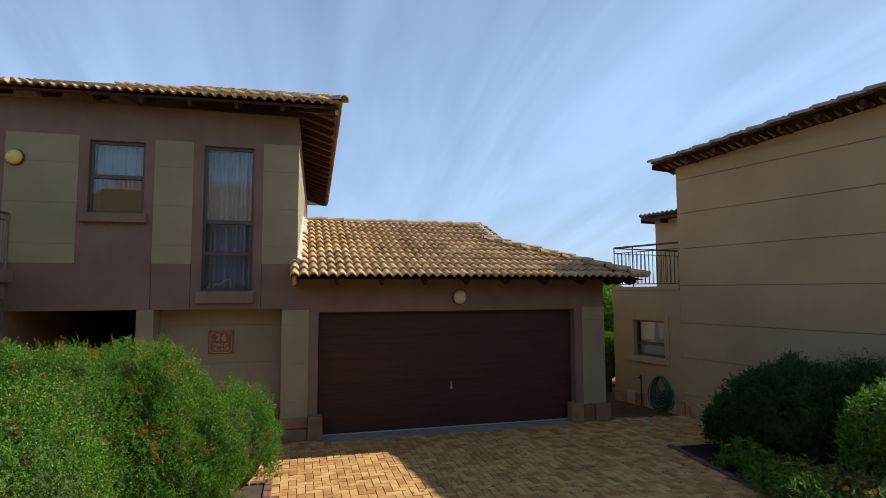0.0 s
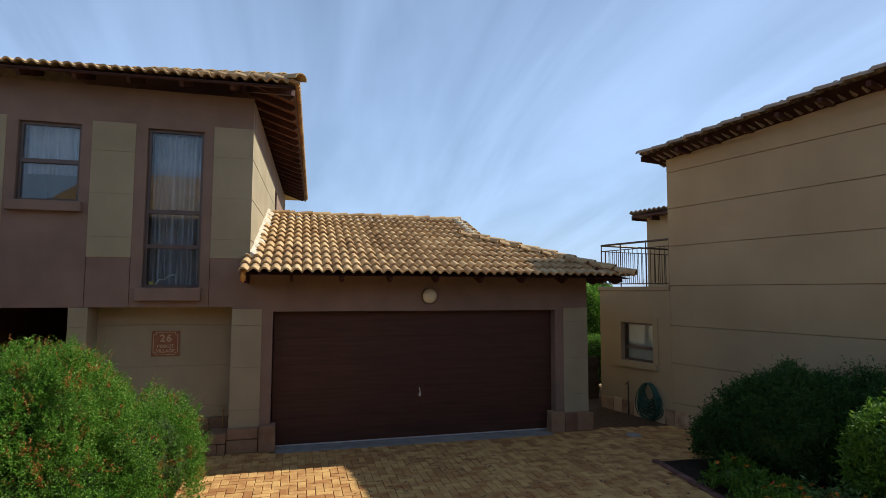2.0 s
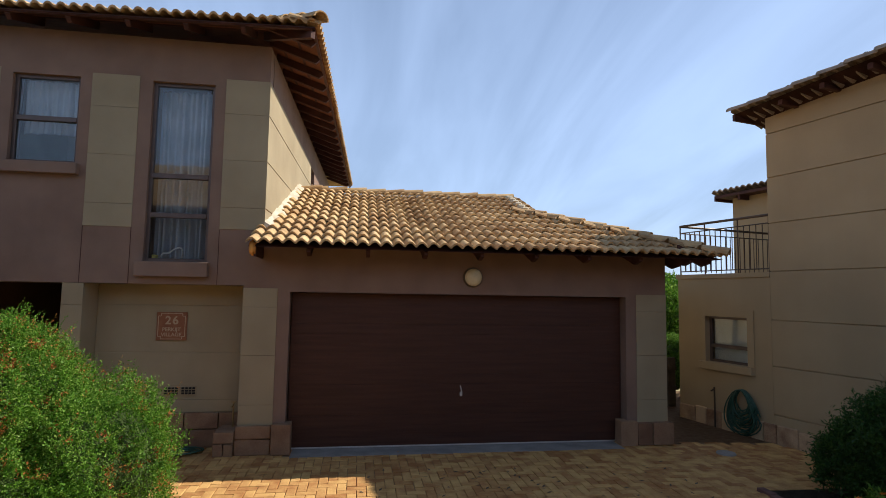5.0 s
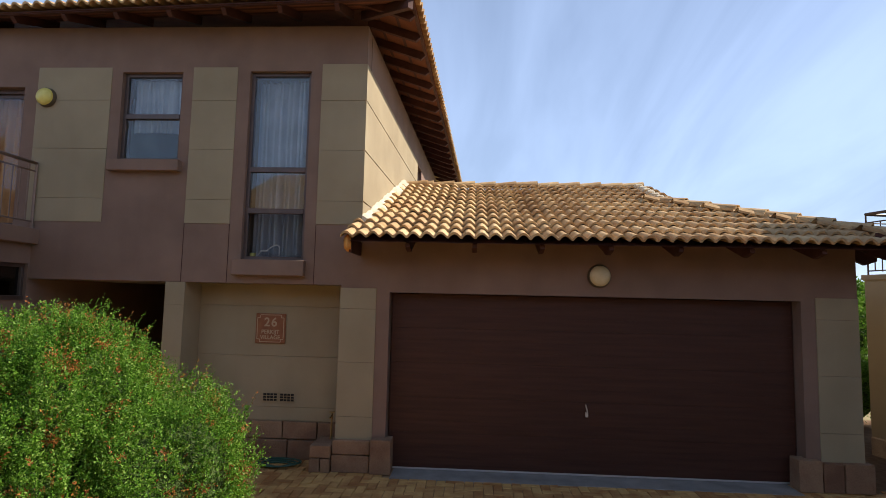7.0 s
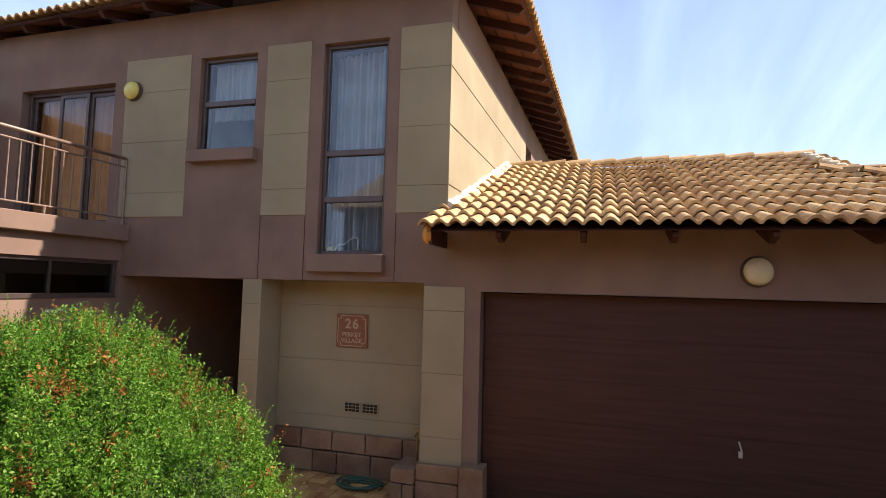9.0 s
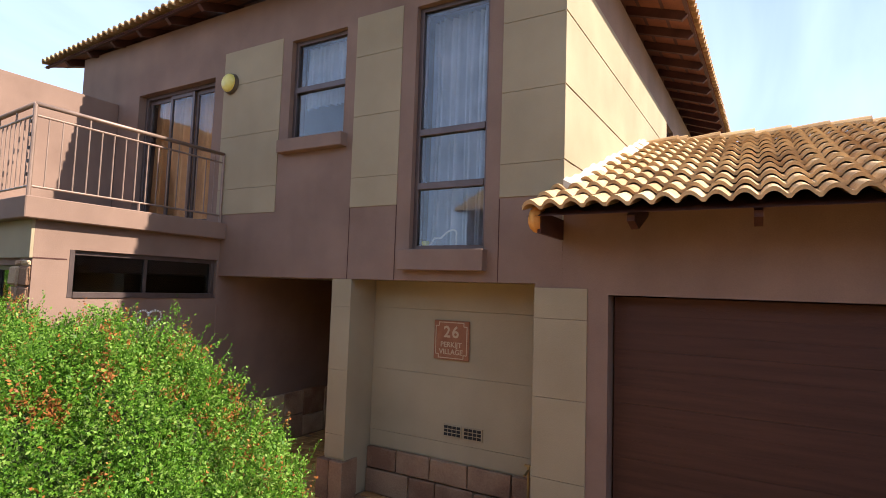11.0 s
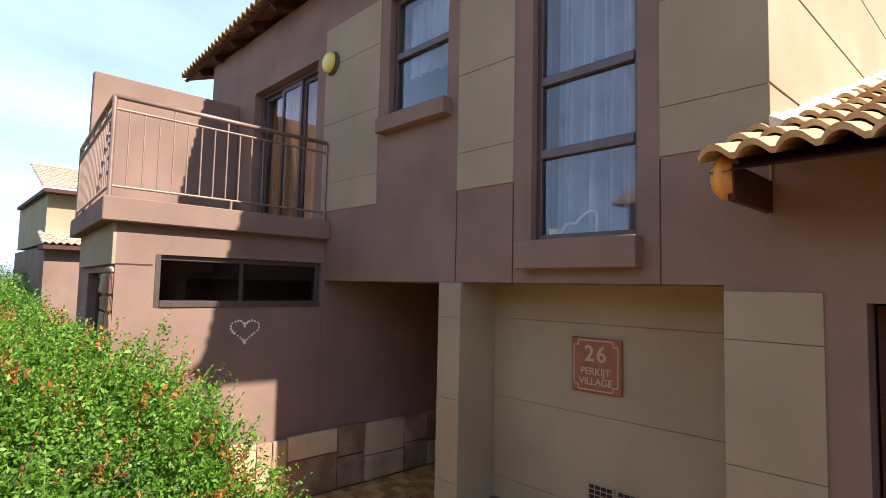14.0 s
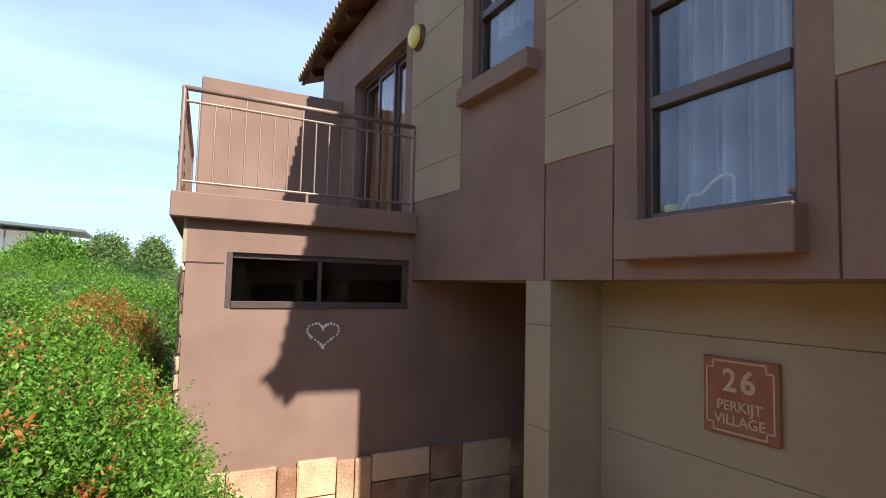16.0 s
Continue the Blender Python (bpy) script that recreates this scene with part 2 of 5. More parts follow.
WHITE_BUILD = surface("white painted wall", (0.62, 0.63, 0.64), (0.75, 0.76, 0.77), 0.5, 30, 0.1, 0.8)
CANOPY = surface("grey sheet metal", (0.10, 0.13, 0.145), (0.16, 0.19, 0.205), 0.5, 30, 0.1, 0.5, 0.4)
TIMBER = surface("weathered gate timber", (0.05, 0.035, 0.022), (0.10, 0.07, 0.045), 6, 80, 0.4, 0.85)


# ---- mesh helpers ----
def mesh_object(name, bm, material, smooth=False):
    bmesh.ops.recalc_face_normals(bm, faces=bm.faces)
    me = bpy.data.meshes.new(name)
    bm.to_mesh(me)
    bm.free()
    me.materials.append(material)
    if smooth:
        me.polygons.foreach_set("use_smooth", [True] * len(me.polygons))
    return new(name, me)


def part(name, bm, material, parent=None, label="", smooth=False):
    ob = mesh_object(name, bm, material, smooth)
    ob.parent = parent
    return tagged(ob, label)


def thing(name, label, category, m=None, group="", kind=""):
    ob = new(name)
    ob.empty_display_size = 0.1
    ob.matrix_world = m or Matrix.Identity(4)
    return tagged(ob, label, category, group, kind)


def box(bm, x0, x1, y0, y1, z0, z1, bevel=0.0):
    made = bmesh.ops.create_cube(bm, size=1)["verts"]
    for v in made:
        v.co = Vector((x0 + (v.co.x + 0.5) * (x1 - x0), y0 + (v.co.y + 0.5) * (y1 - y0), z0 + (v.co.z + 0.5) * (z1 - z0)))
    if bevel:
        edges = list({e for v in made for e in v.link_edges})
        bmesh.ops.bevel(bm, geom=edges, offset=bevel, segments=1, affect="EDGES")
    return bm


def boxes(*rows, bevel=0.0):
    bm = bmesh.new()
    for r in rows:
        box(bm, *r, bevel=bevel)
    return bm


def rod(bm, a, b, r, n=8, r2=None):
    a, b = Vector(a), Vector(b)
    q = (b - a).to_track_quat("Z", "Y").to_matrix().to_4x4()
    bmesh.ops.create_cone(bm, cap_ends=True, segments=n, radius1=r, radius2=r if r2 is None else r2, depth=(b - a).length, matrix=Matrix.Translation((a + b) / 2) @ q)
    return bm


def dome(bm, centre, radius, depth, n=24, rings=6):
    """A shallow round diffuser that bulges along -y."""
    rows = []
    for i in range(rings + 1):
        a = i / rings * math.pi / 2
        rr, dd = radius * math.cos(a), depth * math.sin(a)
        rows.append([bm.verts.new((centre[0] + rr * math.cos(t * 2 * math.pi / n), centre[1] - dd, centre[2] + rr * math.sin(t * 2 * math.pi / n))) for t in range(n)])
    for r0, r1 in zip(rows, rows[1:]):
        for i in range(n):
            bm.faces.new((r0[i], r0[(i + 1) % n], r1[(i + 1) % n], r1[i]))
    bmesh.ops.remove_doubles(bm, verts=bm.verts, dist=0.0005)
    return bm


def wall_grid(us, ws, holes, place, depth):
    """A wall with through openings. us, ws: its span; holes: (u0, u1, w0, w1); place(u, d, w): the point at depth d behind the face."""
    ucut = sorted({*us, *(h[0] for h in holes), *(h[1] for h in holes)})
    wcut = sorted({*ws, *(h[2] for h in holes), *(h[3] for h in holes)})
    solid = {}
    for i in range(len(ucut) - 1):
        for j in range(len(wcut) - 1):
            u, w = (ucut[i] + ucut[i + 1]) / 2, (wcut[j] + wcut[j + 1]) / 2
            solid[i, j] = not any(h[0] < u < h[1] and h[2] < w < h[3] for h in holes)
    bm, cache = bmesh.new(), {}

    def v(i, d, j):
        if (i, d, j) not in cache:
            cache[i, d, j] = bm.verts.new(place(ucut[i], d * depth, wcut[j]))
        return cache[i, d, j]

    for (i, j), full in solid.items():
        if not full:
            continue
        for d in (0, 1):
            bm.faces.new((v(i, d, j), v(i + 1, d, j), v(i + 1, d, j + 1), v(i, d, j + 1)))
        for (di, dj), (p, q) in {(-1, 0): ((i, j), (i, j + 1)), (1, 0): ((i + 1, j), (i + 1, j + 1)), (0, -1): ((i, j), (i + 1, j)), (0, 1): ((i, j + 1), (i + 1, j + 1))}.items():
            if not solid.get((i + di, j + dj), False):
                bm.faces.new((v(p[0], 0, p[1]), v(q[0], 0, q[1]), v(q[0], 1, q[1]), v(p[0], 1, p[1])))
    return bm


GROOVES = (0.585, 1.222, 1.858, 2.50, 3.17, 3.81, 4.445)


def panel_front(parent, x0, x1, z0, z1, y, material=CREAM, cuts=GROOVES, thick=0.008, name="panel"):
    """Plaster panels on a wall that faces -y, parted by shadow grooves."""
    zs = [z0, *[c for c in cuts if z0 + 0.05 < c < z1 - 0.05], z1]
    for a, b in zip(zs, zs[1:]):
        part(name, boxes((x0, x1, y - thick, y + 0.004, a + (0.0016 if a > z0 else 0), b - (0.0016 if b < z1 else 0)), bevel=0.002), material, parent)


def panel_side(parent, y0, y1, z0, z1, x, material=CREAM, cuts=GROOVES, thick=0.008, name="panel", gap=0.003):
    """The same on a wall that faces +x."""
    zs = [z0, *[c for c in cuts if z0 + 0.05 < c < z1 - 0.05], z1]
    for a, b in zip(zs, zs[1:]):
        part(name, boxes((x - 0.004, x + thick, y0, y1, a + (gap if a > z0 else 0), b - (gap if b < z1 else 0)), bevel=0.002), material, parent)


def curtain_mesh(x0, x1, z0, z1, y, folds, depth=0.095, seed=1):
    """A hanging cloth with soft irregular folds."""
    rnd = random.Random(seed)
    n = folds * 8
    ph = [rnd.uniform(0, 6.28) for _ in range(4)]
    bm, rows = bmesh.new(), []
    for j in range(9):
        w = j / 8
        row = []
        for i in range(n + 1):
            u = i / n
            wob = 0.5 * math.sin(u * folds * 6.28 + 1.1 * math.sin(u * 9 + ph[0])) + 0.3 * math.sin(u * folds * 3.1 + ph[1] + 0.5 * w) + 0.2 * math.sin(u * 5 + ph[2])
            row.append(bm.verts.new((x0 + u * (x1 - x0) + 0.006 * math.sin(w * 3 + i), y + depth * wob * (0.6 + 0.4 * (1 - w)), z0 + w * (z1 - z0))))
        rows.append(row)
    for r0, r1 in zip(rows, rows[1:]):
        for i in range(n):
            bm.faces.new((r0[i], r0[i + 1], r1[i + 1], r1[i]))
    return bm


# ---- roof tiles ----
TW, TG = 0.30, 0.322  # width covered by one tile, gauge up the slope


def tile_profile(u):
    """Height across a double roman tile: two rolls with flat pans."""
    k = (u * 2) % 1.0
    return 0.048 * math.sin(math.pi * min(1.0, k / 0.82)) ** 0.75 if k < 0.82 else 0.0


def tile_bm(length=0.40, width=TW, steps=16):
    """One tile: x across, y up the slope from its nose, z off the slope; nose lifted on the course below."""
    bm = bmesh.new()
    us = [i / steps for i in range(steps + 1)]
    lift0, th = 0.050, 0.028
    top0 = [bm.verts.new((u * width, 0, tile_profile(u) + lift0)) for u in us]
    top1 = [bm.verts.new((u * width, length, tile_profile(u))) for u in us]
    bot0 = [bm.verts.new((u * width, 0, tile_profile(u) + lift0 - th)) for u in us]
    bot1 = [bm.verts.new((u * width, length, tile_profile(u) - th)) for u in us]
    for i in range(steps):
        bm.faces.new((top0[i], top0[i + 1], top1[i + 1], top1[i]))
        bm.faces.new((bot0[i], bot1[i], bot1[i + 1], bot0[i + 1]))
        bm.faces.new((top0[i], bot0[i], bot0[i + 1], top0[i + 1]))
    for i in (0, steps):
        bm.faces.new((top0[i], top1[i], bot1[i], bot0[i]))
    return bm


def tile_mesh(name, material):
    bm = tile_bm()
    bmesh.ops.recalc_face_normals(bm, faces=bm.faces)
    me = bpy.data.meshes.new(name)
    bm.to_mesh(me)
    bm.free()
    me.materials.append(material)
    return me


def cap_bm(length=0.40, r=0.105, segs=8):
    """One half-round ridge tile along +y, its nose a little wider and higher."""
    bm, rings = bmesh.new(), []
    for y, k, up in ((0, 1.12, 0.02), (0.05, 1.10, 0.018), (length, 0.94, 0.0)):
        rings.append(([bm.verts.new((r * k * math.cos(a), y, up + r * 0.85 * k * math.sin(a))) for a in [math.pi * i / segs for i in range(segs + 1)]],
                      [bm.verts.new((r * k * 0.86 * math.cos(a), y, up + r * 0.85 * k * 0.86 * math.sin(a))) for a in [math.pi * i / segs for i in range(segs + 1)]]))
    for (o0, i0), (o1, i1) in zip(rings, rings[1:]):
        for k in range(segs):
            bm.faces.new((o0[k], o0[k + 1], o1[k + 1], o1[k]))
            bm.faces.new((i0[k], i1[k], i1[k + 1], i0[k + 1]))
    for o, i_ in (rings[0], rings[-1]):
        for k in range(segs):
            bm.faces.new((o[k], o[k + 1], i_[k + 1], i_[k]))
    for e in (0, segs):
        for (o0, i0), (o1, i1) in zip(rings, rings[1:]):
            bm.faces.new((o0[e], o1[e], i1[e], i0[e]))
    return bm


def slope_matrix(origin, across, up):
    """A frame for laying tiles: x across, y up the slope, z off it."""
    ax, uy = Vector(across).normalized(), Vector(up).normalized()
    nz = ax.cross(uy)
    m = Matrix((ax, uy, nz)).transposed().to_4x4()
    m.translation = origin
    return m


def laid_tiles(m, cols, rows, keep=None, x_start=0.0, wobble=0.004, seed=3):
    """Many tiles joined in one mesh."""
    rnd = random.Random(seed)
    src = tile_bm(steps=10)
    vs = [v.co.copy() for v in src.verts]
    src.verts.index_update()
    fs = [[v.index for v in f.verts] for f in src.faces]
    src.free()
    verts, faces = [], []
    for r in range(rows):
        for c in range(cols):
            x, y = x_start + c * TW, r * TG
            if keep and not keep(x + TW / 2, y):
                continue
            off, b = Vector((x, y, rnd.uniform(0, wobble))), len(verts)
            verts += [tuple(m @ (v + off)) for v in vs]
            faces += [[i + b for i in f] for f in fs]
    bm = bmesh.new()
    me = bpy.data.meshes.new("tmp")
    me.from_pydata(verts, [], faces)
    bm.from_mesh(me)
    bpy.data.meshes.remove(me)
    return bm


# ---- plants ----
def leaf_cloud(blobs, sprigs, leaves, size, seed, spread=0.10, lift=0.55, shell=0.22, slim=0.42, low=-0.5, bump=0.16):
    """Leaf quads on short sprigs round the outside of joined uneven blobs (x, y, z, rx, ry, rz). Returns vertex and face arrays."""
    rng = np.random.default_rng(seed)
    B = np.array(blobs, float)
    area = (B[:, 3] * B[:, 4] + B[:, 4] * B[:, 5] + B[:, 3] * B[:, 5])
    pick = rng.choice(len(B), size=sprigs * 3, p=area / area.sum())
    d = rng.normal(size=(sprigs * 3, 3))
    d /= np.linalg.norm(d, axis=1, keepdims=True)
    ok = d[:, 2] > low
    pick, d = pick[ok], d[ok]
    wav = np.sin(d[:, 0] * 5.1 + pick * 2.1) * np.sin(d[:, 1] * 4.3 + pick) + 0.7 * np.sin(d[:, 2] * 9.0 + d[:, 0] * 7 + pick) * np.sin(d[:, 1] * 11)
    rad = 1.0 + bump * 0.6 * wav - shell * rng.random(len(d)) ** 2 + 0.035 * rng.normal(size=len(d)).clip(-2, 1.3)
    p = B[pick, :3] + d * B[pick, 3:] * rad[:, None]
    inside = np.zeros(len(p), bool)
    for k in range(len(B)):
        q = (p - B[k, :3]) / B[k, 3:]
        inside |= ((q ** 2).sum(1) < 0.62) & (pick != k)
    # uneven tufts with gaps between them
    tuft = np.sin(p[:, 0] * 9.3 + seed) * np.sin(p[:, 1] * 8.1 + 1.3 * seed) + 0.8 * np.sin(p[:, 2] * 10.7 + p[:, 0] * 6.1) * np.sin(p[:, 1] * 13.0 - p[:, 2] * 5.0)
    fine = np.sin(p[:, 0] * 31.0 + p[:, 2] * 17.0) * np.sin(p[:, 1] * 29.0 - p[:, 2] * 23.0 + seed)
    grow = min(1.0, spread / 0.075)
    p += d * (0.062 * grow * tuft + 0.034 * grow * fine)[:, None]
    keep = ~inside & (p[:, 2] > 0.0) & (rng.random(len(p)) > 0.35 - 0.45 * fine)
    p, d = p[keep][:sprigs], d[keep][:sprigs]
    n = len(p)
    axis = d * 0.8 + rng.normal(size=(n, 3)) * 0.45 + np.array([0, 0, lift])
    axis /= np.linalg.norm(axis, axis=1, keepdims=True)
    long = spread * (0.5 + rng.random(n) ** 2 * 1.3)
    t = (np.arange(leaves) + 0.5) / leaves
    base = p[:, None, :] + axis[:, None, :] * (long[:, None] * t)[:, :, None]
    out = rng.normal(size=(n, leaves, 3)) + axis[:, None, :] * 0.7
    out /= np.linalg.norm(out, axis=2, keepdims=True)
    side = np.cross(out, rng.normal(size=(n, leaves, 3)))
    side /= np.linalg.norm(side, axis=2, keepdims=True)
    s = size * (0.6 + 0.8 * rng.random((n, leaves, 1)))
    a, c = base, base + out * s
    mid = base + out * s * 0.5
    up = np.cross(out, side) * s * 0.08
    quad = np.stack([a, mid + side * s * slim * 0.5 + up, c, mid - side * s * slim * 0.5 + up], 2).reshape(-1, 3)
    return quad, np.arange(len(quad)).reshape(-1, 4), p, axis, long


def cloud_object(name, quad, faces, material, parent, label="", kind=""):
    me = bpy.data.meshes.new(name)
    me.vertices.add(len(quad))
    me.vertices.foreach_set("co", quad.astype(np.float32).ravel())
    me.loops.add(len(faces) * 4)
    me.loops.foreach_set("vertex_index", faces.astype(np.int32).ravel())
    me.polygons.add(len(faces))
    me.polygons.foreach_set("loop_start", np.arange(0, len(faces) * 4, 4, dtype=np.int32))
    me.update(calc_edges=True)
    me.materials.append(material)
    ob = new(name, me)
    ob.parent = parent
    return tagged(ob, label, kind=kind)


def core_bm(blobs, k=0.80, seed=0):
    bm = bmesh.new()
    for x, y, z, rx, ry, rz in blobs:
        made = bmesh.ops.create_icosphere(bm, subdivisions=3, radius=1)["verts"]
        for v in made:
            w = 1 + 0.10 * noise.noise(v.co * 2.3 + Vector((x, y, seed)))
            v.co = Vector((x + v.co.x * rx * k * w, y + v.co.y * ry * k * w, max(-0.03, z + v.co.z * rz * k * w)))
    return bm


def shrub(name, label, blobs, sprigs, leaves, size, seed, leaf=LEAF, accent=None, accent_share=0.06, stems=7, base=None, spread=0.10, slim=0.42, spikes=0, lift=0.55, category="shrub", bump=0.16):
    ob = thing(name, label, category)
    rnd = random.Random(seed)
    cx, cy = base or (sum(b[0] for b in blobs) / len(blobs), sum(b[1] for b in blobs) / len(blobs))
    for i in range(stems):
        b = blobs[i % len(blobs)]
        bm = bmesh.new()
        x, y = cx + rnd.uniform(-0.15, 0.15), cy + rnd.uniform(-0.15, 0.15)
        midp = Vector((x * 0.5 + b[0] * 0.5 + rnd.uniform(-0.1, 0.1), y * 0.5 + b[1] * 0.5, b[2] * 0.45))
        rod(bm, (x, y, -0.05), midp, 0.030, 7, 0.022)
        rod(bm, midp, (b[0] + rnd.uniform(-0.4, 0.4) * b[3], b[1] + rnd.uniform(-0.4, 0.4) * b[4], b[2] + 0.3 * b[5]), 0.022, 6, 0.009)
        part("stem", bm, BARK, ob)
    # solid core, its dark colour stands for the shade deep in the crown
    part("twig_core", core_bm(blobs, seed=seed), CORE, ob, "solid core coloured dark as shade between the leaves", smooth=True)
    q, f, p, ax, lg = leaf_cloud(blobs, sprigs, leaves, size, seed, spread, lift, slim=slim, bump=bump)
    if accent:
        # russet flower heads stand in loose patches
        rng = np.random.default_rng(seed + 5)
        cent = f.shape[0] // max(1, len(p))
        field = np.array([noise.noise(Vector(v * 6.5) + Vector((seed, 0, 0))) for v in p]) + 0.10 * rng.normal(size=len(p))
        hot = field > np.quantile(field, 1 - accent_share)
        mask = np.repeat(hot, cent) & (rng.random(len(hot) * cent) < 0.88)
        cloud_object("blossom", q.reshape(-1, 4, 3)[mask].reshape(-1, 3), np.arange(mask.sum() * 4).reshape(-1, 4), accent, ob, "orange russet flower heads", "stuff")
        mask = ~mask
        cloud_object("foliage", q.reshape(-1, 4, 3)[mask].reshape(-1, 3), np.arange(mask.sum() * 4).reshape(-1, 4), leaf, ob, kind="stuff")
    else:
        cloud_object("foliage", q, f, leaf, ob, kind="stuff")
    if spikes:
        # thin leafy shoots that stand out of the crown, some with russet tips
        rng = np.random.default_rng(seed + 9)
        free = np.flatnonzero(p[:, 2] > np.quantile(p[:, 2], 0.30))
        weight = (p[free, 2] - p[free, 2].min() + 0.10) ** 1.5
        chosen = rng.choice(free, size=spikes, replace=False, p=weight / weight.sum())
        mids = np.array([b[:3] for b in blobs]).mean(0)
        green, tip = [], []
        for i in chosen:
            long_ = rng.uniform(0.07, 0.15) + 0.16 * rng.random() ** 3
            away = (p[i] - mids) * np.array([1, 1, 0.2])
            away /= np.linalg.norm(away) + 1e-6
            way = away * rng.uniform(0.1, 0.6) + np.array([rng.normal() * 0.22, rng.normal() * 0.22, 1.0])
            way /= np.linalg.norm(way)
            start = p[i] - way * 0.03
            across = np.cross(way, rng.normal(size=3))
            across *= 0.0016 / np.linalg.norm(across)
            red = accent is not None and rng.random() < 0.35
            end = start + way * (long_ + 0.03)
            green += [start - across, start + across, end + across * 0.4, end - across * 0.4]
            for t in np.linspace(0.1, 1, int(8 + long_ * 70)):
                c = start + way * (long_ + 0.03) * t
                o = rng.normal(size=3) + way * 0.5
                o /= np.linalg.norm(o)
                s_ = np.cross(o, rng.normal(size=3))
                s_ /= np.linalg.norm(s_)
                z = size * (1.2 - 0.4 * t)
                (tip if red and t > 0.55 else green).extend([c, c + o * z * 0.5 + s_ * z * 0.25, c + o * z, c + o * z * 0.5 - s_ * z * 0.25])
        cloud_object("new_growth", np.array(green), np.arange(len(green)).reshape(-1, 4), leaf, ob, "long upright shoots", "stuff")
        if tip:
            cloud_object("russet_growth", np.array(tip), np.arange(len(tip)).reshape(-1, 4), accent, ob, "russet young shoot tips", "stuff")
    return ob


G = -0.04   # paving level
FY = 9.41   # front face of the house
CX = -0.37  # its corner by the garage roof
LINTEL = 2.14

# ---- ground ----
gm = bmesh.new()
gx = [-3000, -300, -60, -12, -4, 0, 3, 5.5, 6.6, 7.6, 12, 60, 300, 3000]
gy = [-3000, -300, -60, -12, 0, 4, 8, 10, 14, 60, 300, 3000]


def ground_z(x, y):
    dip = max(0.0, min(1.0, (x - 5.0) / 2.2))
    return -0.12 - 0.08 * dip


gv = [[gm.verts.new((x, y, ground_z(x, y))) for y in gy] for x in gx]
for i in range(len(gx) - 1):
    for j in range(len(gy) - 1):
        gm.faces.new((gv[i][j], gv[i + 1][j], gv[i + 1][j + 1], gv[i][j + 1]))
ground = mesh_object("ground", gm, VELD)
tagged(ground, "dry sandy veld ground reaching the far hills", "ground", kind="structure")


def pave_z(x, y):
    return G - 0.08 * max(0.0, min(1.0, (x - 5.0) / 2.2))


def in_paving(x, y):
    if y > 9.55 or x > 8.4 or y < -3:
        return False
    if x < -0.62 and y < 7.36:      # shrub bed
        return False
    if x < -4.55 or (x < -2.5 and y < 7.6):
        return False
    if x > 5.14 + 0.117 * (y - 5.2) and y < 7.55:   # bed beside the next house
        return False
    if x > 7.25 - 0.223 * (y - 9.58):
        return False
    return True


pavement = mesh_object("pavement", boxes((-4.6, 5.0, -1.6, 15.4, -0.30, G - 0.012)), SAND)
tagged(pavement, "driveway of orange clay pavers laid in herringbone", "driveway", kind="structure")
pav2 = bmesh.new()
a = [pav2.verts.new(c) for c in ((5.0, -1.6, G - 0.012), (5.0, 14, G - 0.012), (7.2, 14, G - 0.092), (7.2, -1.6, G - 0.092), (9.5, -1.6, G - 0.1), (9.5, 14, G - 0.1))]
pav2.faces.new((a[0], a[1], a[2], a[3]))
pav2.faces.new((a[3], a[2], a[5], a[4]))
bmesh.ops.solidify(pav2, geom=pav2.faces[:], thickness=0.2)
part("paving_bed", pav2, SAND, pavement)

# invented dark strip out of view, lowers the light bounced onto the house front
road = mesh_object("road", boxes((-40, 40, -5.9, -1.6, -0.2, -0.052)), ASPHALT)
tagged(road, "unseen dark asphalt road, added to cut bounce light", "road", kind="structure")

# ---- house walls ----
WT = 0.25
TALL = (-1.87, -1.08, 2.43, 4.83)
SMALL = (-3.55, -2.75, 3.66, 4.82)
SLIDE = (-6.47, -4.86, 2.76, 4.62)
wall_front = mesh_object("wall_front", wall_grid((-8.0, CX), (LINTEL, 5.42), [TALL, SMALL, SLIDE], lambda u, d, w: (u, FY + d, w), WT), BROWN)
tagged(wall_front, "brown plastered front wall with cream panels", "wall", kind="structure")
for x0, x1, z0 in ((-4.68, -3.69, 2.87), (-2.61, -2.03, 2.87), (-0.94, CX + 0.003, 2.88)):
    panel_front(wall_front, x0, x1, z0, 4.92 if x0 > -1 else 4.88, FY)
# vertical joints in the brown band
for x in (-2.61, -2.03, -0.94):
    part("joint", boxes((x - 0.004, x + 0.004, FY - 0.003, FY + 0.004, LINTEL, 2.87)), RAFTER, wall_front)

SKEW = -1.5  # the side wall and the roof stand a little off square
wall_side = mesh_object("wall_side", wall_grid((FY + WT, 19.0), (2.0, 5.42), [(14.35, 15.0, 4.15, 4.87)], lambda u, d, w: (CX - d, u, w), WT), BROWN)
tagged(wall_side, "side wall with sunlit cream panels and brown band", "wall", kind="structure")
panel_side(wall_side, FY - 0.010, 14.30, 2.5, 4.92, CX, gap=0.007)
wall_side.matrix_world = Matrix.Translation((CX, FY, 0)) @ pose(0, 0, 0, 0, 0, SKEW) @ Matrix.Translation((-CX, -FY, 0))
wall_back = mesh_object("wall_back", boxes((-8.0, CX - WT, 18.75, 19.0, 0, 5.3)), BROWN)
tagged(wall_back, "plain brown back wall of the house", "wall", kind="structure")
wall_left = mesh_object("wall_left", boxes((-8.0, -7.75, FY + WT, 18.75, 0, 5.3)), BROWN)
tagged(wall_left, "plain brown end wall of the house", "wall", kind="structure")
floor_upper = mesh_object("floor_upper", boxes((-7.75, CX - WT, FY + WT + 0.003, 18.75, LINTEL, 2.36)), ROOM)
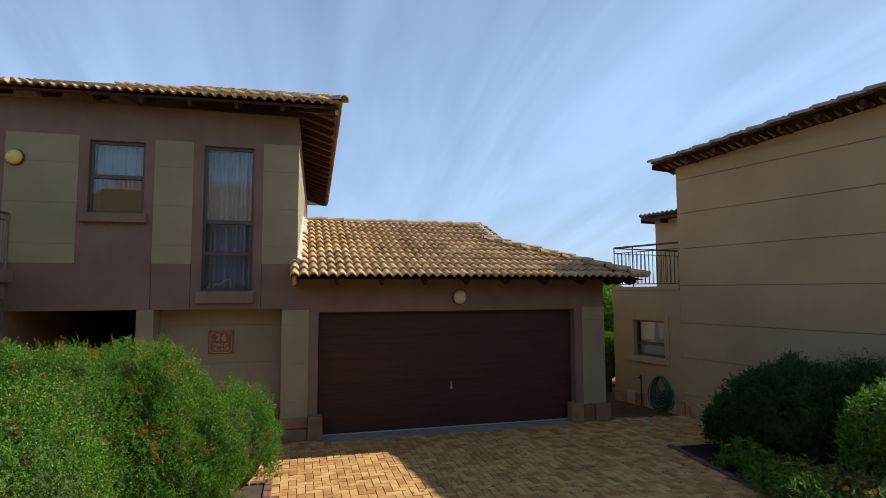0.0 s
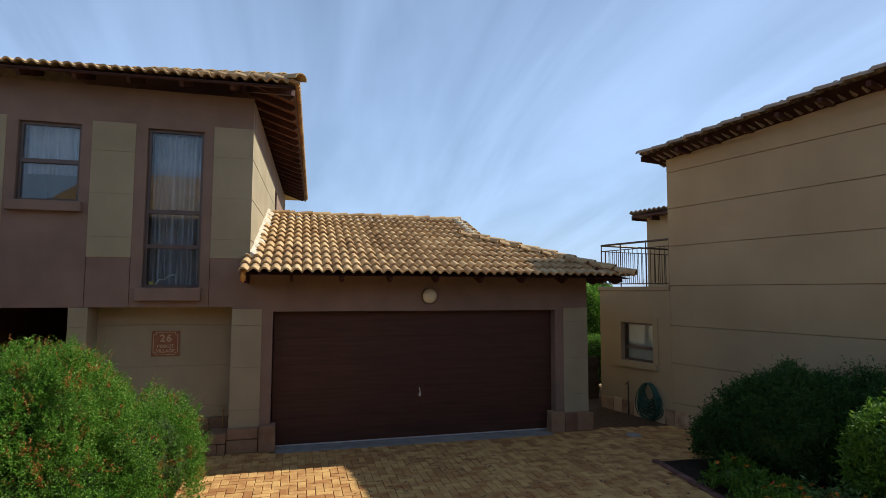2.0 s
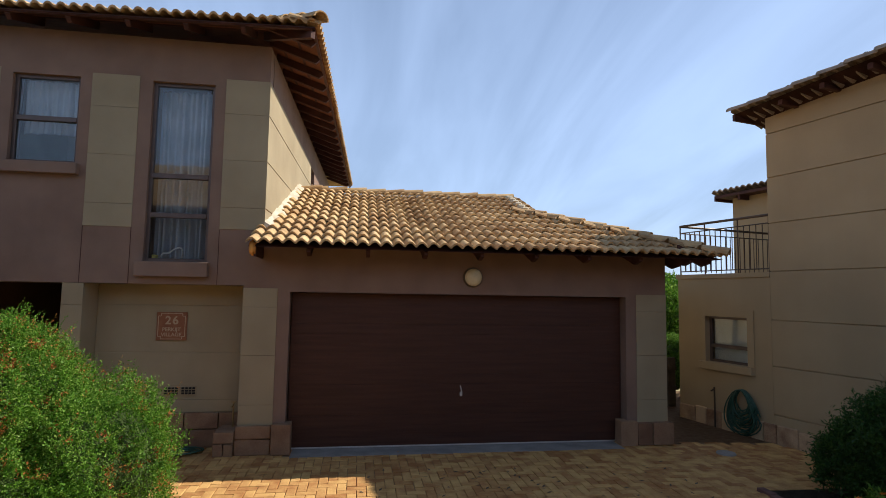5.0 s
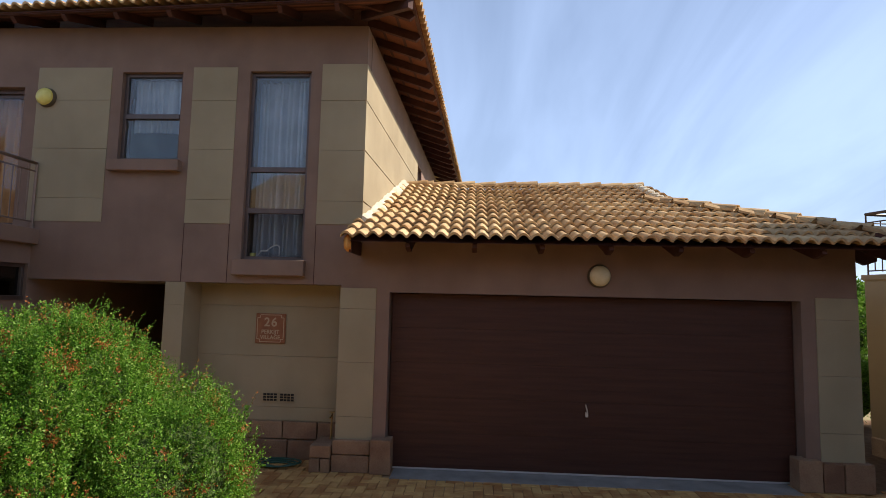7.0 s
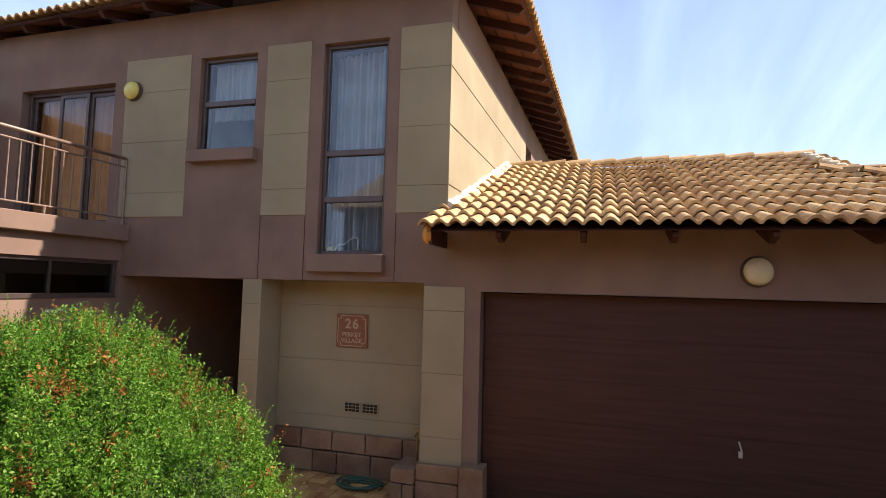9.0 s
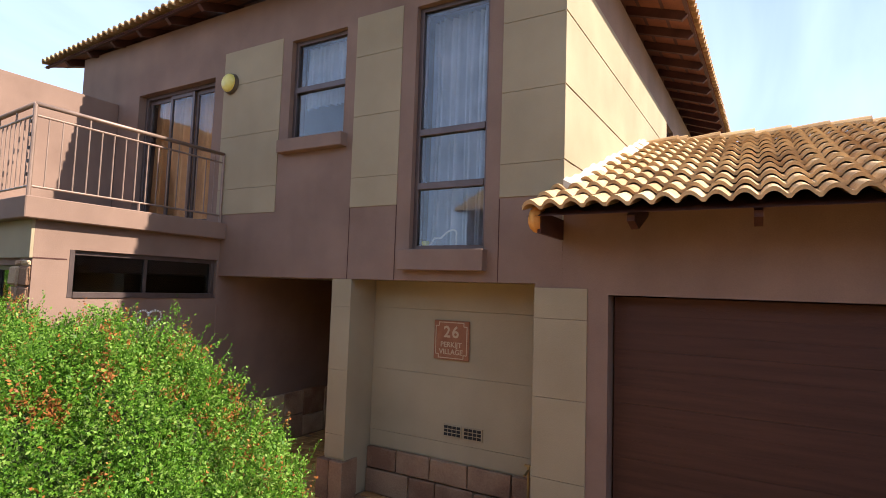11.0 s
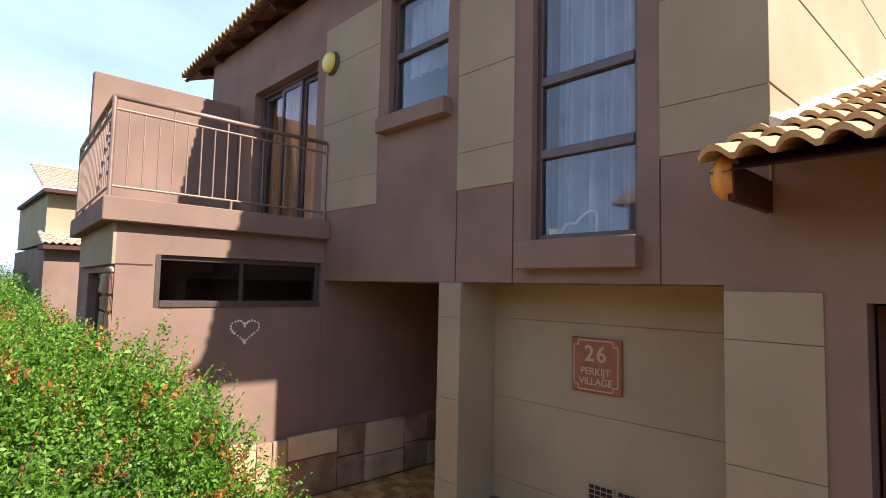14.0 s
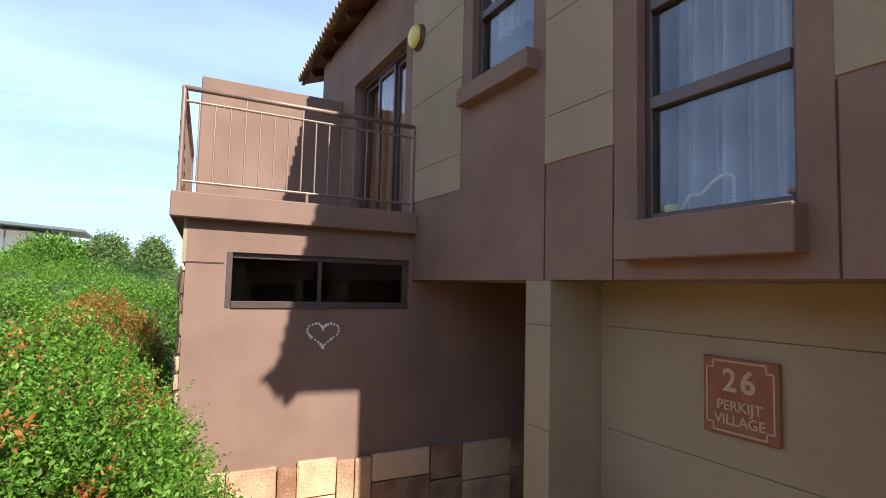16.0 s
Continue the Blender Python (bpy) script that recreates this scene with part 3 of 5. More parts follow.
tagged(floor_upper, "upper floor slab with plastered soffit", "floor", kind="structure")
ceiling = mesh_object("ceiling", boxes((-7.75, CX - WT, FY + WT + 0.003, 18.75, 4.40, 4.46)), ROOM)
ceiling.location.z = 0.55
tagged(ceiling, "plain room ceiling", "ceiling", kind="structure")
for x in (-2.35, -4.3):
    w = mesh_object("wall_room", boxes((x - 0.06, x + 0.06, FY + WT, 12.2, 2.36, 4.94)), ROOM)
    tagged(w, "plain painted room partition", "wall", kind="structure")
w = mesh_object("wall_room", boxes((-7.7, CX - WT, 12.2, 12.3, 2.36, 4.94)), ROOM)
tagged(w, "plain painted room partition", "wall", kind="structure")

# lower storey: recess with the house number, pillar, passage
wall_recess = mesh_object("wall_recess", boxes((-2.55, -0.60, 9.835, 10.05, G, LINTEL)), CREAM)
tagged(wall_recess, "recessed cream wall under the upper storey", "wall", kind="structure")
panel_front(wall_recess, -2.545, -0.605, 0.42, LINTEL - 0.002, 9.832)
pillar_left = mesh_object("pillar_left", boxes((-2.80, -2.55, FY + 0.012, 15.6, G, LINTEL - 0.002)), CREAM)
tagged(pillar_left, "cream wall end beside the entrance passage", "pillar", kind="structure")
panel_front(pillar_left, -2.80, -2.55, 0.36, LINTEL - 0.004, FY + 0.010)
wall_passage = mesh_object("wall_passage", boxes((-7.7, -2.8, 15.4, 15.6, G, LINTEL - 0.003)), BROWN)
tagged(wall_passage, "dark brown wall at the back of the entrance passage", "wall", kind="structure")
door_1 = thing("door_1", "dark brown timber entrance door in the passage", "door", kind="structure")
part("leaf", boxes((-4.35, -3.45, 15.355, 15.398, G, 2.05), bevel=0.004), WOOD_DOOR, door_1)
for z0, z1 in ((0.15, 0.95), (1.10, 1.90)):
    part("door_panel", boxes((-4.22, -3.58, 15.340, 15.357, z0, z1), bevel=0.006), WOOD_DOOR, door_1)
part("door_handle", rod(bmesh.new(), (-3.53, 15.32, 1.0), (-3.53, 15.32, 1.14), 0.012), HANDLE, door_1)
part("door_frame", boxes((-4.42, -4.352, 15.33, 15.40, G, 2.10), (-3.448, -3.38, 15.33, 15.40, G, 2.10)), WOOD_DOOR, door_1)


def stone_course(parent, rows, seed=1, material=STONE_RED):
    """Dressed stones as (x0, x1, y0, y1, z0, z1), each a little uneven."""
    rnd = random.Random(seed)
    for r in rows:
        bm = boxes(r, bevel=0.008)
        for v in bm.verts:
            v.co += Vector((rnd.uniform(-1, 1), rnd.uniform(-1, 1), rnd.uniform(-1, 1))) * 0.004
        part("stone", bm, material, parent)


plinth_recess = thing("plinth_recess", "sandstone block plinth along the recessed wall", "plinth", kind="structure")
rows, x = [], -2.54
rnd = random.Random(5)
while x < -0.66:
    w_ = min(rnd.uniform(0.22, 0.46), -0.62 - x)
    rows.append((x, x + w_ - 0.012, 9.775, 9.832, 0.205, 0.415))
    x += w_
x = -2.54
while x < -0.66:
    w_ = min(rnd.uniform(0.3, 0.55), -0.62 - x)
    rows.append((x, x + w_ - 0.012, 9.765, 9.832, G, 0.192))
    x += w_
stone_course(plinth_recess, rows)
plinth_pillar = thing("plinth_pillar", "sandstone blocks at the foot of the garage pillar", "plinth", kind="structure")
stone_course(plinth_pillar, [(-0.615, -0.17, 9.33, 9.46, 0.165, 0.325), (-0.615, -0.17, 9.325, 9.46, G, 0.155), (-0.16, 0.085, 9.30, 9.52, G, 0.35),
                             (-0.87, -0.625, 9.30, 9.72, 0.125, 0.265), (-0.87, -0.745, 9.29, 9.72, G, 0.115), (-0.735, -0.625, 9.29, 9.72, G, 0.115)], 2)
plinth_right = thing("plinth_right", "sandstone blocks at the foot of the garage corner", "plinth", kind="structure")
stone_course(plinth_right, [(4.66, 4.91, 9.31, 9.52, G, 0.30), (4.92, 5.14, 9.315, 9.46, G, 0.27), (5.15, 5.47, 9.315, 9.60, G, 0.275)], 3)
plinth_left = thing("plinth_left", "sandstone foot of the entrance pillar", "plinth", kind="structure")
stone_course(plinth_left, [(-2.85, -2.70, 9.36, 9.60, G, 0.34), (-2.69, -2.52, 9.355, 9.60, G, 0.34)], 4)

# ---- garage ----
GD = (0.0, 4.79, G - 0.01, 2.065)
wall_garage = mesh_object("wall_garage", wall_grid((-0.60, 5.42), (G - 0.01, 2.78), [GD], lambda u, d, w: (u, FY + 0.002 + d, w), WT), BROWN)
tagged(wall_garage, "brown garage front wall with cream pillars", "wall", kind="structure")
panel_front(wall_garage, -0.60, -0.16, 0.32, 2.108, FY)
panel_front(wall_garage, 4.95, 5.423, 0.27, 2.108, FY)
wall_garage_side = mesh_object("wall_garage_side", boxes((5.17, 5.42, FY + 0.252, 14.5, G - 0.1, 2.78)), CREAM)
tagged(wall_garage_side, "cream side wall of the garage", "wall", kind="structure")
wall_garage_back = mesh_object("wall_garage_back", boxes((-0.39, 5.17, 14.3, 14.5, G, 2.9)), BROWN)
tagged(wall_garage_back, "plain garage back wall", "wall", kind="structure")
wall_garage_left = mesh_object("wall_garage_left", boxes((-0.6, -0.4, FY + 0.252, 14.3, G, 1.99)), BROWN)
tagged(wall_garage_left, "plain garage inner wall", "wall", kind="structure")
gdoor = thing("garage_door", "dark brown timber double garage door, closed", "garage door")
DY = 9.585
zs = [0.0, 0.415, 0.83, 1.245, 1.66, 2.075]
for i, (z0, z1) in enumerate(zip(zs, zs[1:])):
    panel = part("door_panel", boxes((0.012, 4.778, DY, DY + 0.04, z0 + 0.0005 - 0.02, z1 - 0.0005 - 0.02), bevel=0.0015), WOOD_DOOR, gdoor)
    # tongue and groove boards on each panel
    for k in range(3):
        h = (z1 - z0 - 0.001) / 3
        part("board", boxes((0.014, 4.776, DY - 0.008, DY + 0.002, z0 - 0.0195 + k * h + 0.0002, z0 - 0.0195 + (k + 1) * h - 0.0002), bevel=0.0006), WOOD_DOOR, panel)
part("bottom_seal", boxes((0.012, 4.778, DY - 0.012, DY + 0.03, G + 0.001, -0.017)), HANDLE, gdoor, "pale bottom weather strip")
hd = boxes((2.36, 2.395, DY - 0.03, DY - 0.008, 0.64, 0.70), bevel=0.004)
rod(hd, (2.385, DY - 0.04, 0.70), (2.36, DY - 0.045, 0.79), 0.008, 8)
part("door_handle", hd, HANDLE, gdoor, "small pale lift handle")
sill = mesh_object("threshold", boxes((0.09, 4.65, 9.20, DY + 0.05, G - 0.03, G + 0.004), bevel=0.003), CONCRETE)
tagged(sill, "grey concrete threshold strip under the garage door", "threshold", kind="structure")


def bulkhead_lamp(name, label, x, y, z, r, material):
    ob = thing(name, label, "wall lamp", pose(x, y, z))
    bm = bmesh.new()
    bmesh.ops.create_cone(bm, cap_ends=True, segments=28, radius1=r * 1.12, radius2=r * 1.02, depth=0.045, matrix=Matrix.Translation((0, -0.022, 0)) @ Matrix.Rotation(radians(90), 4, "X"))
    part("rim", bm, LAMP_RIM, ob, "dark round rim", smooth=False)
    part("diffuser", dome(bmesh.new(), (0, -0.045, 0), r * 0.98, 0.06), material, ob, smooth=True)
    return ob


bulkhead_lamp("wall_lamp", "round cream bulkhead lamp above the garage door", 2.495, FY, 2.31, 0.125, LAMP_CREAM)
bulkhead_lamp("wall_lamp", "round yellowed bulkhead lamp beside the balcony door", -4.535, FY - 0.012, 4.475, 0.115, LAMP_YELLOW)

# ---- garage roof ----
SL = 0.369
ang = math.atan(SL)
E0 = Vector((-0.47, 8.77, 2.635))
upv = Vector((0, math.cos(ang), math.sin(ang)))
m_front = slope_matrix(E0, (1, 0, 0), upv)
HIP_C = 5.97


def plane_front(y):
    return 2.635 + SL * (y - 8.77)


roof_garage = mesh_object("roof_garage", bmesh.new(), RAFTER)
tagged(roof_garage, "buff terracotta tiled garage roof, hipped at one end", "roof", kind="structure")
bm = bmesh.new()
RX = 3.80
under = -0.03
pts = [(-0.45, 8.80), (5.94, 8.80), (RX, 10.94), (RX, 12.40), (-0.45, 12.40)]
bm.faces.new([bm.verts.new((x, y, plane_front(y) + under)) for x, y in pts])
bm.faces.new([bm.verts.new(c) for c in ((5.94, 8.80, plane_front(8.80) + under), (5.94, 14.9, plane_front(8.80) + under), (RX, 14.9, plane_front(10.94) + under), (RX, 10.94, plane_front(10.94) + under))])
bm.faces.new([bm.verts.new(c) for c in ((-0.45, 12.40, plane_front(12.4) + under), (RX, 12.40, plane_front(12.4) + under), (RX, 14.9, plane_front(9.9) + under), (-0.45, 14.9, plane_front(9.9) + under))])
part("roof_deck", bm, RAFTER, roof_garage)
bm = bmesh.new()
bm.faces.new([bm.verts.new(c) for c in ((RX, 10.94, plane_front(10.94) - 0.05), (RX, 12.40, plane_front(12.4)), (RX, 13.9, plane_front(10.9)))])
bmesh.ops.solidify(bm, geom=bm.faces[:], thickness=0.02)
part("gablet", bm, MORTAR, roof_garage, "pale mortared gablet")
for x in np.arange(0.27, 5.9, 0.745):
    bm = bmesh.new()
    prof = [(8.86, -0.06), (8.86, -0.10), (9.02, -0.20), (9.42, -0.20), (9.42, -0.055)]
    lo = [bm.verts.new((x - 0.025, y, plane_front(y) + d)) for y, d in prof]
    hi = [bm.verts.new((x + 0.025, y, plane_front(y) + d)) for y, d in prof]
    bm.faces.new(lo)
    bm.faces.new(hi[::-1])
    for k in range(5):
        bm.faces.new((lo[k], lo[(k + 1) % 5], hi[(k + 1) % 5], hi[k]))
    part("rafter", bm, RAFTER, roof_garage)
for y in np.arange(9.0, 14.5, 0.745):
    bm = bmesh.new()
    prof = [(5.88, -0.06), (5.88, -0.10), (5.74, -0.20), (5.38, -0.16), (5.38, -0.03)]
    lo = [bm.verts.new((x, y - 0.025, plane_front(8.77) + SL * (5.97 - x) + d)) for x, d in prof]
    hi = [bm.verts.new((x, y + 0.025, plane_front(8.77) + SL * (5.97 - x) + d)) for x, d in prof]
    bm.faces.new(lo)
    bm.faces.new(hi[::-1])
    for k in range(5):
        bm.faces.new((lo[k], lo[(k + 1) % 5], hi[(k + 1) % 5], hi[k]))
    part("rafter", bm, RAFTER, roof_garage)
# end of the eave that runs past the house corner
bm = bmesh.new()
bmesh.ops.create_cone(bm, cap_ends=True, segments=20, radius1=0.10, radius2=0.10, depth=0.07, matrix=Matrix.Translation((-0.405, 8.91, 2.610)) @ pose(0, 0, 0, 20, 0, 0) @ Matrix.Diagonal((1, 1.25, 1, 1)) @ Matrix.Rotation(radians(90), 4, "Y"))
bmesh.ops.bevel(bm, geom=[e for e in bm.edges if len(e.link_faces) == 2 and e.calc_face_angle(0) > 1.2], offset=0.02, segments=2, affect="EDGES")
# bright amber colour carries the light bounced off the sunlit wall
part("barge_roll", bm, TILE_BOUNCE, roof_garage, "rounded barge tile, amber with painted bounce light", smooth=True)
part("barge_board", boxes((-0.39, -0.36, 8.87, 9.40, 2.50, 2.66)), RAFTER, roof_garage)
# flashing against the house wall
bm, rings = bmesh.new(), []
for k in range(41):
    y = FY - 0.03 + k * (12.5 - FY) / 40
    z, x = plane_front(y), CX + 0.026 * (y - FY) + 0.008
    rgh = 0.012 * math.sin(k * 1.9) + 0.010 * math.sin(k * 0.7 + 1)
    rings.append([bm.verts.new(c) for c in ((x, y, z + 0.02), (x, y, z + 0.125 + rgh), (x + 0.02, y, z + 0.115 + rgh), (x + 0.08 + 2 * rgh, y, z + 0.07 + rgh), (x + 0.12 + 2 * rgh, y, z + 0.02))])
for r0, r1 in zip(rings, rings[1:]):
    for k in range(4):
        bm.faces.new((r0[k], r0[k + 1], r1[k + 1], r1[k]))
bm.faces.new(rings[0])
part("flashing", bm, MORTAR, roof_garage, "pale mortar flashing")

# hip and ridge caps
cap_me_bm = cap_bm()
bmesh.ops.recalc_face_normals(cap_me_bm, faces=cap_me_bm.faces)
CAP = bpy.data.meshes.new("ridge_tile")
cap_me_bm.to_mesh(CAP)
cap_me_bm.free()
CAP.materials.append(TILE)


def cap_line(parent, a, b, mesh, lift=0.0, roll=0.0, seed=1):
    a, b = Vector(a), Vector(b)
    way = (b - a).normalized()
    side = way.cross(Vector((0, 0, 1))).normalized()
    nz = side.cross(way)
    rnd = random.Random(seed)
    k = int((b - a).length / 0.365)
    for i in range(k + 1):
        o = new("ridge_tile", mesh)
        m = Matrix((side, way, nz)).transposed().to_4x4()
        m.translation = a + way * min(i * 0.365, (b - a).length - 0.38) + nz * (lift + rnd.uniform(-0.006, 0.006))
        o.matrix_world = m @ pose(0, 0, 0, rnd.uniform(-1.2, 1.2), 0, rnd.uniform(-1.5, 1.5))
        o.parent = parent


cap_line(roof_garage, (RX + 0.12, 12.42, plane_front(12.4) + 0.005), (CX + 0.15, 12.42, plane_front(12.4) + 0.005), CAP, seed=2)
cap_line(roof_garage, (5.99, 8.75, 2.665), (3.74, 10.98, plane_front(10.98) + 0.04), CAP, seed=3)
# worn mortar bedding up the gablet verge
bm = bmesh.new()
for k in range(7):
    y0 = 10.95 + k * 0.21
    box(bm, RX - 0.07, RX + 0.07, y0, y0 + 0.23, plane_front(y0) - 0.01, plane_front(y0 + 0.1) + 0.09, bevel=0.025)
part("verge_mortar", bm, MORTAR, roof_garage, "pale mortar verge")


def tile_clipped(parent, mesh, m, cut_at, cut_no):
    """A tile cut along a hip line."""
    b = bmesh.new()
    b.from_mesh(mesh)
    b.transform(m)
    bmesh.ops.bisect_plane(b, geom=b.verts[:] + b.edges[:] + b.faces[:], plane_co=cut_at, plane_no=cut_no, clear_outer=True)
    if len(b.faces):
        part("roof_tile", b, mesh.materials[0], parent)
    else:
        b.free()


# ---- main roof: hipped, eaves level all round ----
MS = 0.36
mang = math.atan(MS)
RM = pose(0.30, 8.74, 5.455, 0, 0, SKEW)  # corner of the eaves; the roof runs to -x and +y from it
RL, RD = 9.3, 10.8
roof_main = mesh_object("roof_main", bmesh.new(), RAFTER)
roof_main.matrix_world = RM
tagged(roof_main, "hipped terracotta tiled main roof on dark rafters", "roof", kind="structure")
HW = RD / 2
# sheets under the tiles, clay red darkened to hold the eave shade
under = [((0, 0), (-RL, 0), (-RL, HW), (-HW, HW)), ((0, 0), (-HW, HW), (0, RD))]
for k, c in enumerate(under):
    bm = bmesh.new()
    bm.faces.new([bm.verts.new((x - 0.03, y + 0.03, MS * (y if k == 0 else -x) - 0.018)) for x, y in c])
    part("tile_underside", bm, TILE_UNDER, roof_main, "reddish underside of the tiles, eave shade in its colour")
bm = bmesh.new()
bm.faces.new([bm.verts.new(c) for c in ((0, RD, 0), (-HW, HW, MS * HW), (-RL, HW, MS * HW), (-RL, RD, 0))])
part("roof_back", bm, TILE_J, roof_main)


def rafter_bm(width, prof, along_x):
    """A rafter end cut on the slant; prof: (distance in from the eave, height off the slope)."""
    bm = bmesh.new()
    sides = []
    for s_ in (-width / 2, width / 2):
        sides.append([bm.verts.new((-d, s_, MS * d + h) if along_x else (s_, d, MS * d + h)) for d, h in prof])
    bm.faces.new(sides[0])
    bm.faces.new(sides[1][::-1])
    n = len(prof)
    for k in range(n):
        bm.faces.new((sides[0][k], sides[0][(k + 1) % n], sides[1][(k + 1) % n], sides[1][k]))
    return bm


PROF = [(0.07, -0.03), (0.07, -0.075), (0.13, -0.145), (0.78, -0.145), (0.78, -0.03)]
for x in np.arange(-0.95, -RL, -0.70):
    r = part("rafter", rafter_bm(0.055, PROF, False), RAFTER, roof_main)
    r.location = (x, 0, 0)
for y in np.arange(0.42, RD, 0.55):
    r = part("rafter", rafter_bm(0.055, PROF, True), RAFTER, roof_main)
    r.location = (0, y, 0)
# hip rafter and eave battens
hr = bmesh.new()
box(hr, -0.035, 0.035, 0.10, 1.15, -0.16, -0.03)
for v in hr.verts:
    v.co.z += MS * v.co.y / math.sqrt(2)
hr.transform(Matrix.Rotation(radians(45), 4, "Z"))
part("hip_rafter", hr, RAFTER, roof_main)
part("eave_batten", boxes((-RL, -0.05, 0.045, 0.085, -0.03, 0.004)), RAFTER, roof_main)
part("eave_batten", boxes((-0.085, -0.045, 0.05, RD, -0.03, 0.004)), RAFTER, roof_main)
for d in (0.34, 0.62):
    part("batten", boxes((-d - 0.02, -d + 0.02, 0.5, RD, MS * d - 0.035, MS * d - 0.02)), RAFTER, roof_main)
    part("batten", boxes((-RL, -0.6, d - 0.02, d + 0.02, MS * d - 0.035, MS * d - 0.02)), RAFTER, roof_main)
mA = slope_matrix((-RL, 0, 0), (1, 0, 0), (0, math.cos(mang), math.sin(mang)))
mB = slope_matrix((0, 0, 0), (0, 1, 0), (-math.cos(mang), 0, math.sin(mang)))
cm = math.cos(mang)
rt = part("roof_tiles", laid_tiles(mA, 31, 16, keep=lambda x, y: RL - x + 0.12 > y * cm, seed=4), TILE_J, roof_main)
tagged(rt, kind="stuff")
rt = part("roof_tiles", laid_tiles(mB, 36, 16, keep=lambda x, y: x + 0.12 > y * cm and RD - x > y * cm, seed=5), TILE_J, roof_main)
tagged(rt, kind="stuff")
for k in range(12):
    o = new("hip_tile", CAP)
    o.parent = roof_main
    way = Vector((-1, 1, MS)).normalized()
    side = way.cross(Vector((0, 0, 1))).normalized()
    m = Matrix((side, way, side.cross(way))).transposed().to_4x4()
    m.translation = Vector((0.04, -0.04, 0.055)) + way * 0.365 * k
    o.matrix_local = m
# the front eave runs a little out of line with the wall
for o in roof_main.children:
    if o.name.startswith("hip_tile"):
        o.location.y -= 0.03 * o.location.x
        continue
    x0 = o.location.x
    for v in o.data.vertices:
        v.co.y -= 0.03 * (v.co.x + x0)


# ---- windows ----
def sash_window(name, label, x0, x1, z0, z1, y, rails, parent_label="", deep=0.10):
    """A bronze frame set back in its opening, with panes between the rails."""
    ob = thing(name, label, "window", kind="structure")
    f = 0.045
    fr = boxes((x0, x0 + f, y, y + 0.06, z0, z1), (x1 - f, x1, y, y + 0.06, z0, z1), (x0 + f, x1 - f, y, y + 0.06, z0, z0 + f), (x0 + f, x1 - f, y, y + 0.06, z1 - f, z1), bevel=0.003)
    part("window_frame", fr, BRONZE, ob, "bronze aluminium frame")
    zs = [z0 + f, *rails, z1 - f]
    for r in rails:
        part("glazing_bar", boxes((x0 + f - 0.002, x1 - f + 0.002, y - 0.012, y + 0.055, r - 0.032, r + 0.032), bevel=0.004), BRONZE, ob)
    for a, b in zip(zs, zs[1:]):
        p_ = part("pane", boxes((x0 + f - 0.004, x1 - f + 0.004, y + 0.026, y + 0.032, a, b)), GLASS, ob)
        p_.visible_shadow = False
    return ob


w1 = sash_window("window_1", "tall bronze framed window with net curtain", TALL[0], TALL[1], TALL[2], TALL[3], FY + 0.06, (3.045, 3.57))
sl = part("window_sill", boxes((-1.935, -1.045, FY - 0.10, FY + 0.06, 2.235, 2.428), bevel=0.006), BROWN, w1)
w2 = sash_window("window_2", "small bronze framed window with short net curtain", SMALL[0], SMALL[1], SMALL[2], SMALL[3], FY + 0.06, (4.25,))
part("window_sill", boxes((-3.62, -2.69, FY - 0.10, FY + 0.06, 3.515, 3.658), bevel=0.006), BROWN, w2)
w3 = thing("window_3", "small bronze side window under the roof", "window", kind="structure")
ya, yb, za, zb = 14.35, 15.0, 4.15, 4.87
part("window_frame", boxes((CX - 0.12, CX - 0.07, ya, ya + 0.05, za, zb), (CX - 0.12, CX - 0.07, yb - 0.05, yb, za, zb), (CX - 0.12, CX - 0.07, ya + 0.05, yb - 0.05, za, za + 0.05), (CX - 0.12, CX - 0.07, ya + 0.05, yb - 0.05, zb - 0.05, zb)), BRONZE, w3)
pn = part("pane", boxes((CX - 0.10, CX - 0.094, ya + 0.04, yb - 0.04, za + 0.04, zb - 0.04)), GLASS, w3)
pn.visible_shadow = False
w3.matrix_world = wall_side.matrix_world

c1 = mesh_object("curtain", curtain_mesh(-1.84, -1.12, 2.46, 4.80, FY + 0.30, 9, depth=0.13, seed=2), CURTAIN, True)
tagged(c1, "white net curtain hanging in gathered folds", "curtain")
c2 = mesh_object("curtain", curtain_mesh(-3.52, -2.78, 4.08, 4.79, FY + 0.22, 10, depth=0.06, seed=4), CURTAIN, True)
tagged(c2, "short white net curtain over half the window", "curtain")

# sliding balcony door
sd = thing("door_2", "bronze sliding glass door onto the balcony", "sliding door", kind="structure")
x0, x1, z0, z1 = SLIDE
y = FY + 0.10
part("door_frame", boxes((x0, x0 + 0.05, y, y + 0.09, z0, z1), (x1 - 0.05, x1, y, y + 0.09, z0, z1), (x0 + 0.05, x1 - 0.05, y, y + 0.09, z0, z0 + 0.04), (x0 + 0.05, x1 - 0.05, y, y + 0.09, z1 - 0.05, z1), bevel=0.003), BRONZE, sd)
n3 = (x1 - x0 - 0.1) / 3
